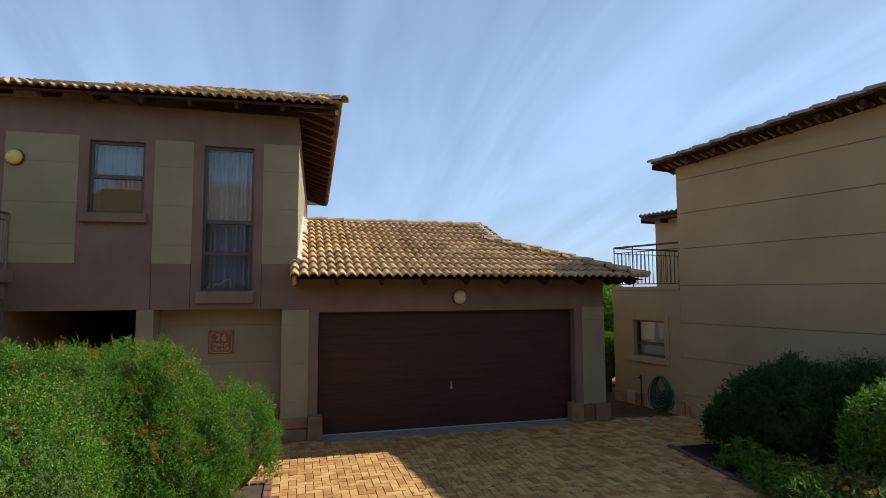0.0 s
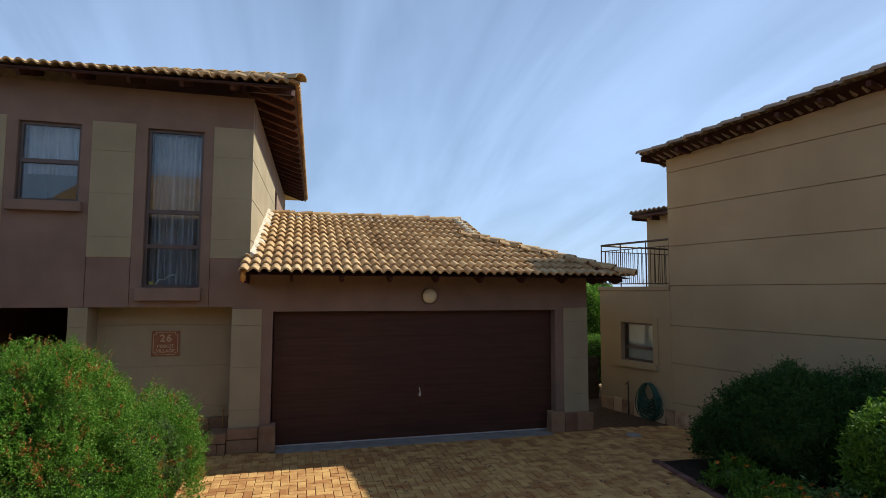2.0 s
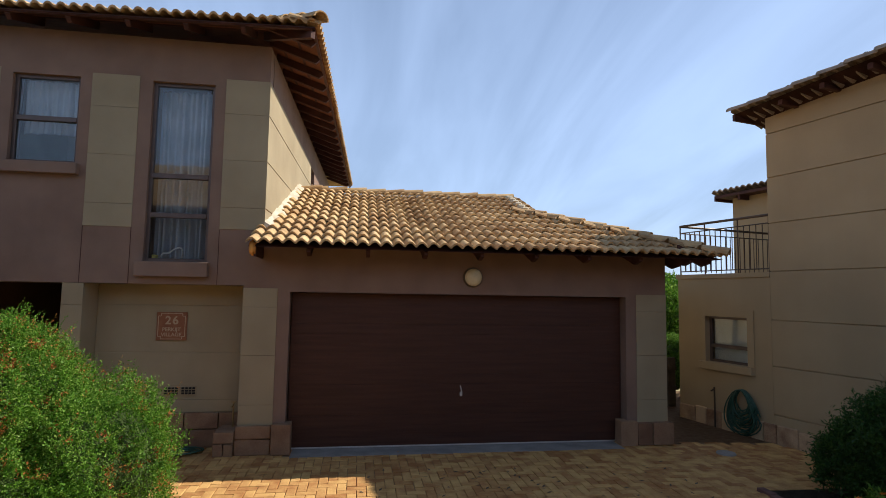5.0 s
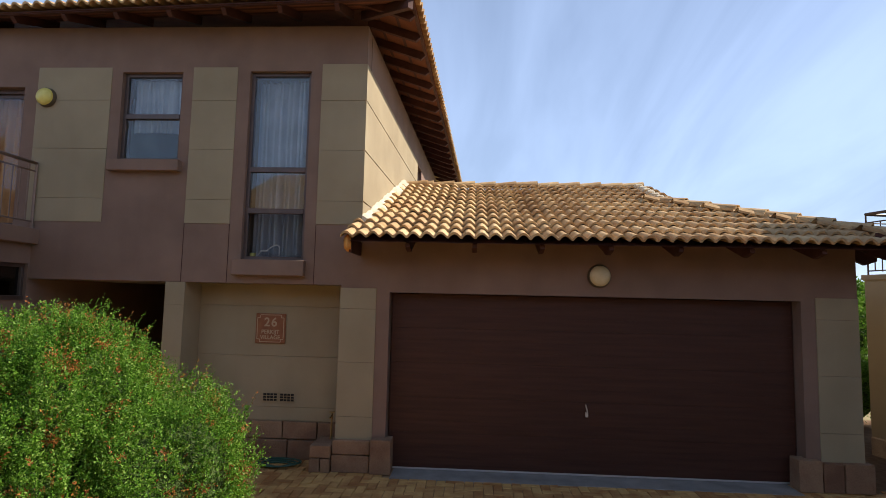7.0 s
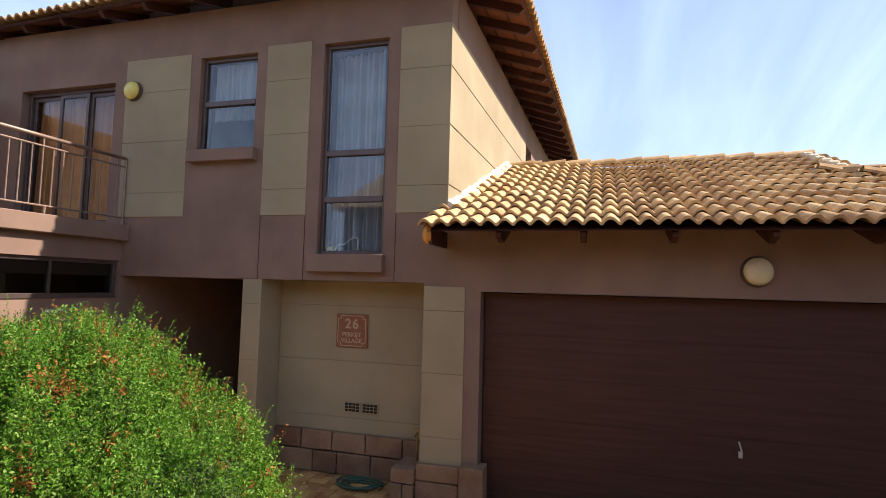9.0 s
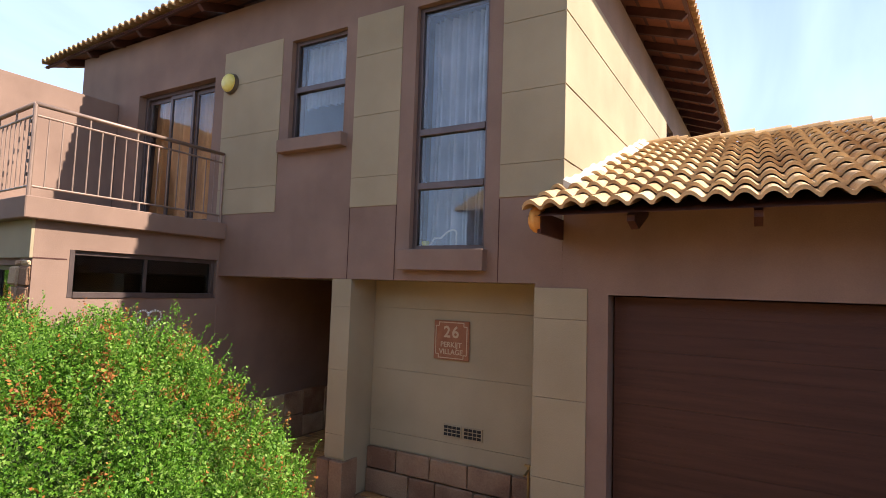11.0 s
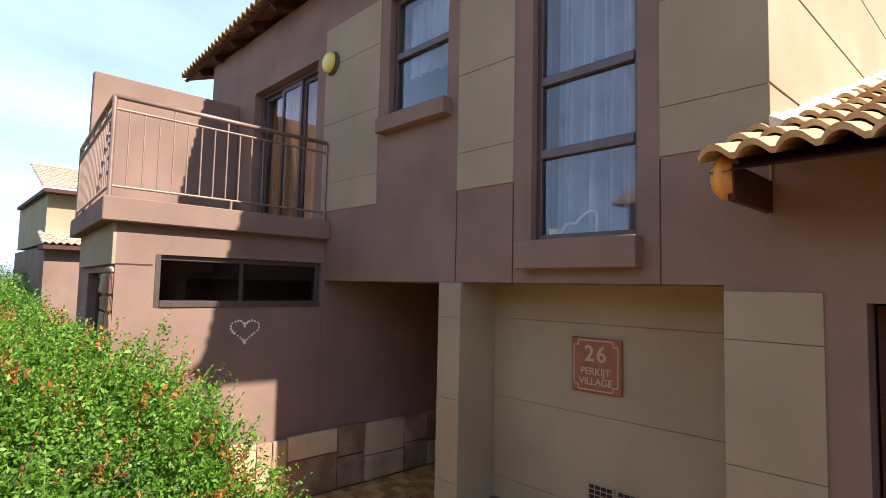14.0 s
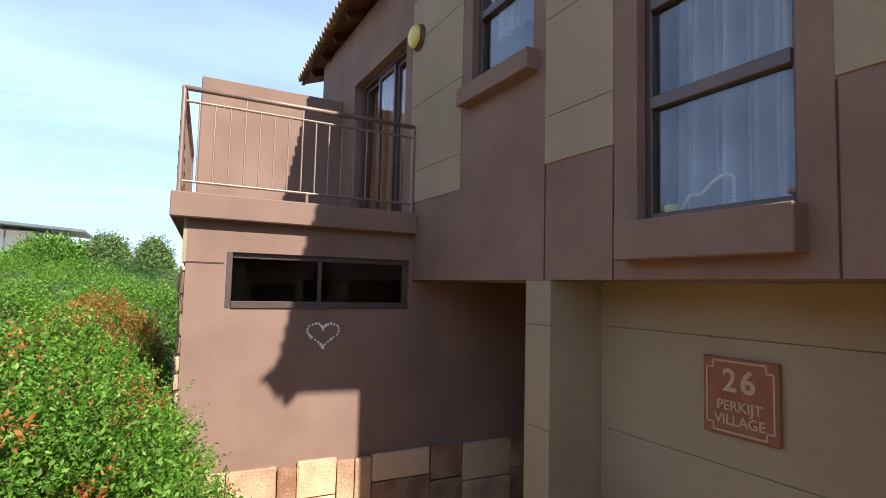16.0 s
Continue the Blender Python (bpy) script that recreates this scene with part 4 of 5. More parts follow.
for k in range(3):
    a, b, yy = x0 + 0.05 + k * n3, x0 + 0.05 + (k + 1) * n3, y + (0.012 if k % 2 else 0.045)
    lf = part("door_leaf", boxes((a, a + 0.045, yy, yy + 0.032, z0 + 0.04, z1 - 0.05), (b - 0.045, b, yy, yy + 0.032, z0 + 0.04, z1 - 0.05), (a + 0.045, b - 0.045, yy, yy + 0.032, z0 + 0.04, z0 + 0.10), (a + 0.045, b - 0.045, yy, yy + 0.032, z1 - 0.10, z1 - 0.05), bevel=0.002), BRONZE, sd)
    g = part("pane", boxes((a + 0.043, b - 0.043, yy + 0.013, yy + 0.019, z0 + 0.098, z1 - 0.098)), GLASS_CLEAR, lf)
    g.visible_shadow = False
# full-width tan cloth imitates the sunlit screen wall reflected in the door glass
c3 = mesh_object("curtain", curtain_mesh(-6.42, -4.92, 2.79, 4.58, FY + 0.29, 13, seed=6), REFLECTION_CURTAIN, True)
tagged(c3, "tan cloth behind the sliding door, standing in for a wall reflection", "curtain")

# ---- wing with balcony ----
WX, WY, BX, BY = -4.58, 7.47, -4.48, 7.335
SX = -6.96  # screen wall


def front_skew(ob, slope=0.08):
    """The wing's front runs back a little towards its far end."""
    for v in ob.data.vertices:
        if v.co.y < 8.0 and v.co.x < BX:
            v.co.y += slope * (BX - v.co.x)


SW = (7.77, 9.385, 1.87, 2.322)
wall_wing = mesh_object("wall_wing", wall_grid((WY, FY), (G - 0.1, 2.57), [SW], lambda u, d, w: (WX - d, u, w), 0.22), BROWN)
tagged(wall_wing, "brown plastered side wall of the balcony wing", "wall", kind="structure")
part("joint", boxes((WX - 0.004, WX + 0.003, WY, SW[0] - 0.02, 2.222, 2.234)), RAFTER, wall_wing)
WF = (-6.35, -4.93, 1.35, 2.16)
wall_wing_front = mesh_object("wall_wing_front", wall_grid((-6.9, WX - 0.002), (G - 0.1, 2.57), [WF], lambda u, d, w: (u, WY + 0.002 + d, w), 0.22), BROWN)
tagged(wall_wing_front, "brown front wall of the balcony wing", "wall", kind="structure")
band = part("upper_band", boxes((-6.9, WX - 0.002, WY - 0.035, WY + 0.004, 2.225, 2.57), bevel=0.003), CREAM, wall_wing_front, "pale cream band")
wall_wing_left = mesh_object("wall_wing_left", boxes((-7.12, -6.902, WY + 0.2, FY, G - 0.1, 2.57)), BROWN)
tagged(wall_wing_left, "plain end wall of the wing", "wall", kind="structure")
# rough stone cladding at the wing's front corner
for o in (wall_wing_front, *wall_wing_front.children):
    front_skew(o)
clad = thing("stone_cladding", "rough split stone cladding at the wing corner", "cladding", kind="structure")
rnd = random.Random(11)
z = G
while z < 2.2:
    h = rnd.uniform(0.09, 0.2)
    h = min(h, 2.215 - z)
    xs = WX - 0.01
    for k in range(2):
        w_ = rnd.uniform(0.10, 0.2)
        bm = boxes((xs - w_ + 0.01, xs, WY - rnd.uniform(0.015, 0.035), WY + 0.004, z, z + h - 0.012), bevel=0.015)
        for v in bm.verts:
            v.co += Vector((rnd.uniform(-1, 1), rnd.uniform(-1, 1), rnd.uniform(-1, 1))) * 0.007
        part("stone", bm, STONE, clad)
        xs -= w_
    z += h
slab = mesh_object("balcony_slab", boxes((-7.05, BX, BY, FY - 0.002, 2.57, 2.765), bevel=0.008), BROWN)
front_skew(slab)
tagged(slab, "brown plastered balcony slab edge", "balcony", kind="structure")
upst = mesh_object("wall_screen", boxes((SX - 0.10, SX, 7.66, FY - 0.002, 2.767, 4.56), bevel=0.008), BROWN)
tagged(upst, "tall plastered screen wall at the balcony end", "wall", kind="structure")
plinth_wing = thing("plinth_wing", "sandstone block plinth along the wing wall", "plinth", kind="structure")
rows, yy = [], WY
rnd = random.Random(21)
while yy < 11.6:
    w_ = rnd.uniform(0.34, 0.58)
    if rnd.random() < 0.25:
        rows.append((WX - 0.01, WX + 0.045, yy, yy + 0.15, G, 0.565))
        w_ = 0.16
    else:
        cut = rnd.uniform(0.2, 0.36)
        rows.append((WX - 0.01, WX + 0.045, yy, yy + w_ - 0.012, cut + 0.006, 0.60 - rnd.uniform(0, 0.03)))
        rows.append((WX - 0.01, WX + 0.045, yy, yy + w_ - 0.012, G, cut - 0.006))
    yy += w_
stone_course(plinth_wing, rows, 6, STONE)
wall_inner = mesh_object("wall_inner", boxes((WX - 0.22, WX, FY + 0.002, 15.4, G, LINTEL - 0.003)), BROWN)
tagged(wall_inner, "brown wall along the entrance passage", "wall", kind="structure")

# strip window in the wing
w4 = thing("window_4", "long low bronze window with dark glass", "window", kind="structure")
xf = WX - 0.07
part("window_frame", boxes((xf - 0.05, xf + 0.075, SW[0], SW[0] + 0.045, SW[2], SW[3]), (xf - 0.05, xf + 0.03, SW[1] - 0.045, SW[1], SW[2], SW[3]), (xf - 0.05, xf + 0.085, SW[0] + 0.045, SW[1] - 0.045, SW[2], SW[2] + 0.055), (xf - 0.05, xf + 0.03, SW[0] + 0.045, SW[1] - 0.045, SW[3] - 0.045, SW[3]), bevel=0.003), BRONZE, w4)
for a, b in ((SW[0] + 0.045, 8.55), (8.55, SW[1] - 0.045)):
    g = part("pane", boxes((xf - 0.012, xf - 0.006, a, b, SW[2] + 0.05, SW[3] - 0.04)), GLASS_DARK, w4)
    g.visible_shadow = False
part("glazing_bar", boxes((xf - 0.04, xf + 0.01, 8.535, 8.565, SW[2] + 0.05, SW[3] - 0.04)), BRONZE, w4)
w5 = thing("window_5", "bronze framed front window of the wing", "window", kind="structure")
yf = WY + 0.08
part("window_frame", boxes((WF[0], WF[0] + 0.045, yf, yf + 0.05, WF[2], WF[3]), (WF[1] - 0.045, WF[1], yf, yf + 0.05, WF[2], WF[3]), (WF[0] + 0.045, WF[1] - 0.045, yf, yf + 0.05, WF[2], WF[2] + 0.045), (WF[0] + 0.045, WF[1] - 0.045, yf, yf + 0.05, WF[3] - 0.045, WF[3]), bevel=0.003), BRONZE, w5)
part("glazing_bar", boxes((-5.66, -5.62, yf, yf + 0.045, WF[2] + 0.04, WF[3] - 0.04)), BRONZE, w5)
for a, b in ((WF[0] + 0.04, -5.66), (-5.62, WF[1] - 0.04)):
    g = part("pane", boxes((a, b, yf + 0.02, yf + 0.026, WF[2] + 0.04, WF[3] - 0.04)), GLASS_DARK, w5)
    g.visible_shadow = False

for o in w5.children:
    front_skew(o)

# balcony rail
rail = thing("balcony_railing", "bronze steel balcony railing with thin upright bars", "railing", m=Matrix.Identity(4))
RX0, RY0, RT, RB = -4.585, 7.395, 3.605, 2.86


def rail_run(parent, a, b, n, mat, top=RT, bottom=RB, floor=2.765, mid=3.50, tr=0.022, br=0.007):
    a, b = Vector(a), Vector(b)
    part("handrail", rod(bmesh.new(), (a.x, a.y, top), (b.x, b.y, top), tr, 10), mat, parent, smooth=True)
    part("top_rail", rod(bmesh.new(), (a.x, a.y, mid), (b.x, b.y, mid), 0.011, 8), mat, parent)
    part("bottom_rail", rod(bmesh.new(), (a.x, a.y, bottom), (b.x, b.y, bottom), 0.011, 8), mat, parent)
    for i in range(1, n):
        p = a.lerp(b, i / n)
        part("bar", rod(bmesh.new(), (p.x, p.y, bottom), (p.x, p.y, mid), br, 6), mat, parent)
        if i % 4 == 0:
            part("bracket", rod(bmesh.new(), (p.x, p.y, mid), (p.x, p.y, top), 0.009, 6), mat, parent)
    for k in (0.5,):
        p = a.lerp(b, k)
        part("foot", rod(bmesh.new(), (p.x, p.y, floor), (p.x, p.y, bottom), 0.013, 6), mat, parent)


rail_run(rail, (RX0, RY0, 0), (RX0, FY - 0.02, 0), 17, RAIL)
RYL = RY0 + 0.082 * (RX0 - SX + 0.05)
rail_run(rail, (RX0, RY0, 0), (SX - 0.05, RYL, 0), 22, RAIL)
for x_, y_ in ((RX0, RY0), (RX0, FY - 0.02), (SX - 0.05, RYL)):
    part("post", rod(bmesh.new(), (x_, y_, 2.765), (x_, y_, RT), 0.019, 10), RAIL, rail)
for z_ in np.arange(2.95, 3.5, 0.12):
    part("post_clip", boxes((RX0 - 0.05, RX0 - 0.02, RY0 - 0.02, RY0 + 0.02, z_, z_ + 0.03)), RAIL_DARK, rail)

# heart of shells on the wing wall
heart = thing("shell_heart", "heart shape wreath of pale shells on the wall", "wall decoration")
rnd = random.Random(31)
for k in range(34):
    t = k / 34 * 2 * math.pi
    hx = 16 * math.sin(t) ** 3 / 16
    hz = (13 * math.cos(t) - 5 * math.cos(2 * t) - 2 * math.cos(3 * t) - math.cos(4 * t)) / 16
    bm = bmesh.new()
    bmesh.ops.create_icosphere(bm, subdivisions=1, radius=0.013, matrix=Matrix.Translation((WX + 0.010, 8.578 + 0.135 * hx + rnd.uniform(-0.004, 0.004), 1.655 + 0.115 * hz + rnd.uniform(-0.004, 0.004))) @ Matrix.Diagonal((0.7, rnd.uniform(0.7, 1.2), rnd.uniform(0.7, 1.2), 1)))
    part("shell", bm, SHELL, heart)
# wire wreath of white beads on the tall window's sill
wreath = thing("bead_wreath", "small crown of clear beads standing inside the window", "window decoration")
for k in range(32):
    t = k / 31
    bm = bmesh.new()
    px = -1.72 + 0.29 * min(1.0, t * 1.25)
    pz = 2.475 + (0.075 * min(1.0, t / 0.15) if t < 0.35 else 0.075 + 0.075 * math.sin(min(1.0, (t - 0.35) / 0.35) * math.pi / 2) if t < 0.72 else 0.15 - 0.13 * ((t - 0.72) / 0.28) ** 1.5)
    bmesh.ops.create_icosphere(bm, subdivisions=1, radius=0.011, matrix=Matrix.Translation((px, FY + 0.135, pz)))
    part("bead", bm, SHELL, wreath)
part("wreath_foot", rod(bmesh.new(), (-1.73, FY + 0.140, 2.44), (-1.42, FY + 0.140, 2.44), 0.006), SHELL, wreath)

bm = bmesh.new()
bmesh.ops.create_cone(bm, cap_ends=True, segments=16, radius1=0.028, radius2=0.04, depth=0.085, matrix=Matrix.Translation((-1.775, FY + 0.15, 2.48)))
bmesh.ops.bevel(bm, geom=[e for e in bm.edges if e.calc_face_angle(0) > 1.0], offset=0.006, segments=2, affect="EDGES")
cup = mesh_object("ornament", bm, LAMP_YELLOW)
tagged(cup, "small yellow cup standing inside the tall window", "ornament")

# ---- house number plaque ----
PX, PZ, PY = -1.59, 1.572, 9.820
plaque = thing("house_number_plaque", "terracotta plaque with cream border and number", "sign")
part("plate", boxes((PX - 0.195, PX + 0.195, PY - 0.022, PY, PZ - 0.19, PZ + 0.19), bevel=0.005), PLAQUE, plaque)


def text_part(body, size, x, z, parent, name):
    cu = bpy.data.curves.new("lettering", "FONT")
    cu.offset = 0.003 if size > 0.1 else 0.001
    cu.body, cu.size, cu.align_x, cu.align_y, cu.extrude = body, size, "CENTER", "CENTER", 0.002
    tmp = new("lettering", cu)
    me = bpy.data.meshes.new_from_object(tmp.evaluated_get(bpy.context.evaluated_depsgraph_get()))
    bpy.data.objects.remove(tmp)
    me.transform(pose(x, PY - 0.024, z, 90, 0, 0))
    me.materials.clear()
    me.materials.append(PLAQUE_TRIM)
    o = new(name, me)
    o.parent = parent


text_part("2", 0.155, PX - 0.047, PZ + 0.075, plaque, "digit")
text_part("6", 0.155, PX + 0.047, PZ + 0.075, plaque, "digit")
text_part("PERKIJT", 0.070, PX, PZ - 0.045, plaque, "lettering")
text_part("VILLAGE", 0.070, PX, PZ - 0.115, plaque, "lettering")
b_, k_, t_ = 0.172, 0.035, 0.004
rows = []
for s in (-1, 1):
    rows.append((PX - b_ + k_, PX + b_ - k_, PY - 0.026, PY - 0.021, PZ + s * b_ - t_, PZ + s * b_ + t_))
    rows.append((PX + s * b_ - t_, PX + s * b_ + t_, PY - 0.026, PY - 0.021, PZ - b_ + k_, PZ + b_ - k_))
    for s2 in (-1, 1):
        rows.append((*sorted((PX + s * (b_ - k_) - t_, PX + s * (b_ - k_) + t_)), PY - 0.026, PY - 0.021, *sorted((PZ + s2 * (b_ - k_), PZ + s2 * b_))))
        rows.append((*sorted((PX + s * (b_ - k_), PX + s * b_)), PY - 0.026, PY - 0.021, *sorted((PZ + s2 * (b_ - k_) - t_, PZ + s2 * (b_ - k_) + t_))))
part("border", boxes(*rows), PLAQUE_TRIM, plaque, "cream notched border")

# air bricks
for vx in (-1.555, -1.335):
    vent = thing("air_brick", "pair of terracotta air bricks, hole shade as dark blocks", "vent", group="air bricks")
    part("surround", boxes((vx - 0.10, vx + 0.10, 9.812, 9.822, 0.648, 0.762)), CREAM, vent)
    # near-black blocks on the face imitate the shade inside the holes
    for i in range(4):
        for j in range(3):
            part("slot", boxes((vx - 0.088 + i * 0.046, vx - 0.052 + i * 0.046, 9.806, 9.814, 0.660 + j * 0.034, 0.684 + j * 0.034)), VENT_SHADE, vent)

# hose on the ground and the small tap
def hose_coil(name, label, centre, r, turns, upright=False, seed=1, lengthen=1.0):
    cu = bpy.data.curves.new(name, "CURVE")
    cu.dimensions, cu.bevel_depth, cu.bevel_resolution = "3D", 0.010, 2
    sp = cu.splines.new("POLY")
    rnd = random.Random(seed)
    n = turns * 20
    sp.points.add(n - 1)
    for i in range(n):
        a_ = i / 20 * 2 * math.pi
        k = int(i / 20)
        rr = r * (0.45 + 0.55 * ((k * 0.37) % 1.0)) + 0.01 * math.sin(i * 0.9 + k)
        if upright:
            sn = math.sin(a_)
            wide = 0.55 + 0.45 * (1 - sn) / 2 + 0.10 * math.sin(k * 2.1)
            p = (centre[0] + rr * math.cos(a_) * wide + 0.05 * math.sin(k * 1.3) * (1 - sn) / 2, centre[1] - 0.012 * (k % 7), centre[2] + r * lengthen - rr * lengthen + rr * sn * lengthen)
        else:
            p = (centre[0] + rr * 1.5 * math.cos(a_), centre[1] + rr * math.sin(a_), centre[2] + 0.012 + 0.012 * (k % 3))
        sp.points[i].co = (*p, 1)
    tmp = new(name, cu)
    me = bpy.data.meshes.new_from_object(tmp.evaluated_get(bpy.context.evaluated_depsgraph_get()))
    bpy.data.objects.remove(tmp)
    me.materials.clear()
    me.materials.append(HOSE)
    return tagged(new(name, me), label, "hose")


hose_coil("garden_hose", "green garden hose coiled flat on the paving", (-1.30, 9.50, G + 0.005), 0.19, 6)
tap = thing("garden_tap", "small brass tap on a standpipe by the pillar", "tap")
part("standpipe", rod(bmesh.new(), (-0.70, 9.62, 0.26), (-0.70, 9.62, 0.58), 0.012), STEEL, tap)
part("spout", rod(bmesh.new(), (-0.70, 9.62, 0.55), (-0.70, 9.52, 0.53), 0.010), STEEL, tap)
part("tap_handle", boxes((-0.735, -0.665, 9.61, 9.63, 0.58, 0.595)), STEEL, tap)

# ---- next house, turned a little ----
NB = pose(7.30, 9.58, 0, 0, 0, 12.9)
nb = thing("house", "ochre plastered house with grooved walls and tiled roof", "house", NB)
NC = (0.30, 1.04, 1.75, 2.51, 3.27, 4.00, 4.71)


def nb_panels(x, y0, y1, z0, z1, thick=0.2):
    zs_ = [z0, *[c for c in NC if z0 + 0.05 < c < z1 - 0.05], z1]
    for a_, b_2 in zip(zs_, zs_[1:]):
        part("wall_panel", boxes((x, x + 0.03, y0, y1, a_ + 0.006, b_2 - 0.006), bevel=0.004), CREAM_N, nb)


part("wall", boxes((0.022, 6.0, -4.3, -0.004, -0.3, 5.02)), CREAM_N, nb)
nb_panels(0.0, -4.3, 0.0, -0.2, 5.03)
bm = boxes((0.0, 0.25, -4.3, 0.0, 4.97, 5.02))
for v in bm.verts:
    v.co.z += 0.06 * max(0.0, -v.co.y) if v.co.z > 5.0 else 0
part("wall", bm, CREAM_N, nb)
WN = (0.42, 1.26, 0.97, 1.76)
bm = wall_grid((0.0, 1.88), (-0.3, 2.42), [WN], lambda u, d, w: (d, u, w), 0.22)
part("wall", bm, CREAM_N, nb)
part("wall", boxes((0.22, 6.0, 1.66, 1.88, -0.3, 2.42), (5.8, 6.0, 0, 1.66, -0.3, 2.42)), CREAM_N, nb)
part("balcony_slab", boxes((-0.02, 6.0, 0.0, 1.92, 2.42, 2.50), bevel=0.006), CREAM_N, nb)
part("window_surround", boxes((-0.018, 0.004, 0.30, 0.42, 0.84, 1.88), (-0.018, 0.004, 1.26, 1.38, 0.84, 1.88), (-0.018, 0.004, 0.42, 1.26, 1.76, 1.88)), CREAM_N, nb)
nw = part("window", boxes((0.09, 0.13, 0.42, 0.465, 0.97, 1.76), (0.09, 0.13, 1.215, 1.26, 0.97, 1.76), (0.09, 0.13, 0.465, 1.215, 0.97, 1.015), (0.09, 0.13, 0.465, 1.215, 1.715, 1.76), (0.085, 0.13, 0.465, 1.215, 1.22, 1.28)), BRONZE, nb, "bronze framed window")
part("window_sill", boxes((-0.07, 0.09, 0.32, 1.36, 0.84, 0.968), bevel=0.005), CREAM_N, nw)
part("pane", boxes((0.105, 0.111, 0.46, 1.22, 1.01, 1.72)), GLASS, nw).visible_shadow = False
part("blind", boxes((0.20, 0.205, 0.43, 1.25, 0.98, 1.75)), BLIND, nw, "pale drawn blind")
part("wall", boxes((2.78, 6.0, 0.0, 3.0, 2.50, 4.42)), CREAM_N, nb, "upper rear block")
rnd = random.Random(41)
y_ = -4.3
while y_ < 1.85:
    w_ = rnd.uniform(0.2, 0.4)
    part("stone", boxes((-0.045, 0.004, y_, min(1.88, y_ + w_ - 0.012), -0.3, 0.14 + rnd.uniform(-0.02, 0.03)), bevel=0.012), STONE, nb)
    y_ += w_
# its roof: falls away from this side
NS = 0.2
mN = slope_matrix((-0.47, 0.24, 5.06), (0, -1, 0), (math.cos(math.atan(NS)), 0, -math.sin(math.atan(NS))))
r_ = part("roof", laid_tiles(mN, 16, 16, seed=9), TILE_GREY, nb, "grey brown tiled roof")
RISE = 0.062


def lift_roof(ob):
    for v in ob.data.vertices:
        v.co.z += RISE * max(0.0, -v.co.y)


lift_roof(r_)
gcap = cap_bm(r=0.085)
bmesh.ops.recalc_face_normals(gcap, faces=gcap.faces)
CAP_GREY = bpy.data.meshes.new("barge_tile")
gcap.to_mesh(CAP_GREY)
gcap.free()
CAP_GREY.materials.append(TILE_GREY)
for k in range(13):
    o = new("barge_tile", CAP_GREY)
    o.parent = nb
    yk = 0.36 - 0.365 * k
    o.matrix_local = pose(-0.43, yk - 0.08, 5.075 + RISE * max(0.0, -yk), 2.6, 0, 180)
bm = bmesh.new()
bm.faces.new([bm.verts.new(c) for c in ((-0.42, 0.20, 5.045), (-0.42, -4.5, 5.045), (6.0, -4.5, 3.76), (6.0, 0.20, 3.76))])
bmesh.ops.solidify(bm, geom=bm.faces[:], thickness=0.02)
lift_roof(part("roof_deck", bm, RAFTER, nb))
for y_ in np.arange(-4.25, 0.0, 0.62):
    part("rafter", boxes((-0.36, 0.05, y_ - 0.035, y_ + 0.035, 4.95 - RISE * y_, 5.03 - RISE * y_), bevel=0.004), RAFTER, nb)
part("barge_board", boxes((-0.44, 3.0, 0.19, 0.23, 4.94, 5.04)), RAFTER, nb)
mN2 = slope_matrix((2.42, 3.26, 4.46), (0, -1, 0), (math.cos(math.atan(NS)), 0, -math.sin(math.atan(NS))))
part("roof", laid_tiles(mN2, 11, 9, seed=12), TILE_GREY, nb, "grey brown tiled roof")
part("roof_deck", boxes((2.46, 5.8, -0.02, 3.2, 4.36, 4.42)), RAFTER, nb)
part("barge_board", boxes((2.46, 5.8, 3.18, 3.22, 4.30, 4.42)), RAFTER, nb)
for y_ in (0.5, 1.2, 1.9, 2.6):
    part("rafter", boxes((2.5, 2.8, y_ - 0.03, y_ + 0.03, 4.26, 4.36)), RAFTER, nb)
# its balcony rail
NT, NBm = 3.42, 2.56
part("handrail", rod(bmesh.new(), (0.05, -0.0, NT), (0.05, 1.86, NT), 0.022, 10), RAIL_DARK, nb)
part("handrail", rod(bmesh.new(), (0.05, 1.86, NT), (3.2, 1.86, NT), 0.022, 10), RAIL_DARK, nb)
part("bottom_rail", rod(bmesh.new(), (0.05, 0.0, NBm), (0.05, 1.86, NBm), 0.010, 8), RAIL_DARK, nb)
part("top_rail", rod(bmesh.new(), (0.05, 0.0, NT - 0.13), (0.05, 1.86, NT - 0.13), 0.010, 8), RAIL_DARK, nb)
part("top_rail", rod(bmesh.new(), (0.05, 1.86, NT - 0.13), (3.2, 1.86, NT - 0.13), 0.010, 8), RAIL_DARK, nb)
for k in range(17):
    y_ = 0.03 + k * 1.83 / 16
    part("bar", rod(bmesh.new(), (0.05, y_, NBm), (0.05, y_, NT - 0.13), 0.008, 6), RAIL_DARK, nb)
for k in range(1, 24):
    part("bar", rod(bmesh.new(), (0.05 + k * 3.1 / 24, 1.86, NBm), (0.05 + k * 3.1 / 24, 1.86, NT - 0.13), 0.008, 6), RAIL_DARK, nb)
for k in (0, 5, 11, 16):
    part("post", rod(bmesh.new(), (0.05, 0.03 + k * 1.83 / 16, 2.50), (0.05, 0.03 + k * 1.83 / 16, NT), 0.012, 8), RAIL_DARK, nb)

# hose hung on the next house's wall
hs = hose_coil("garden_hose", "dark green hose hung in a big coil on the wall", (0, 0, 0), 0.36, 26, True, 3, 1.05)
hs.matrix_world = NB @ pose(-0.05, 0.50, 0.22, 0, 0, -90)
tap2 = thing("garden_tap", "short dark standpipe tap beside the hung hose", "tap", NB)
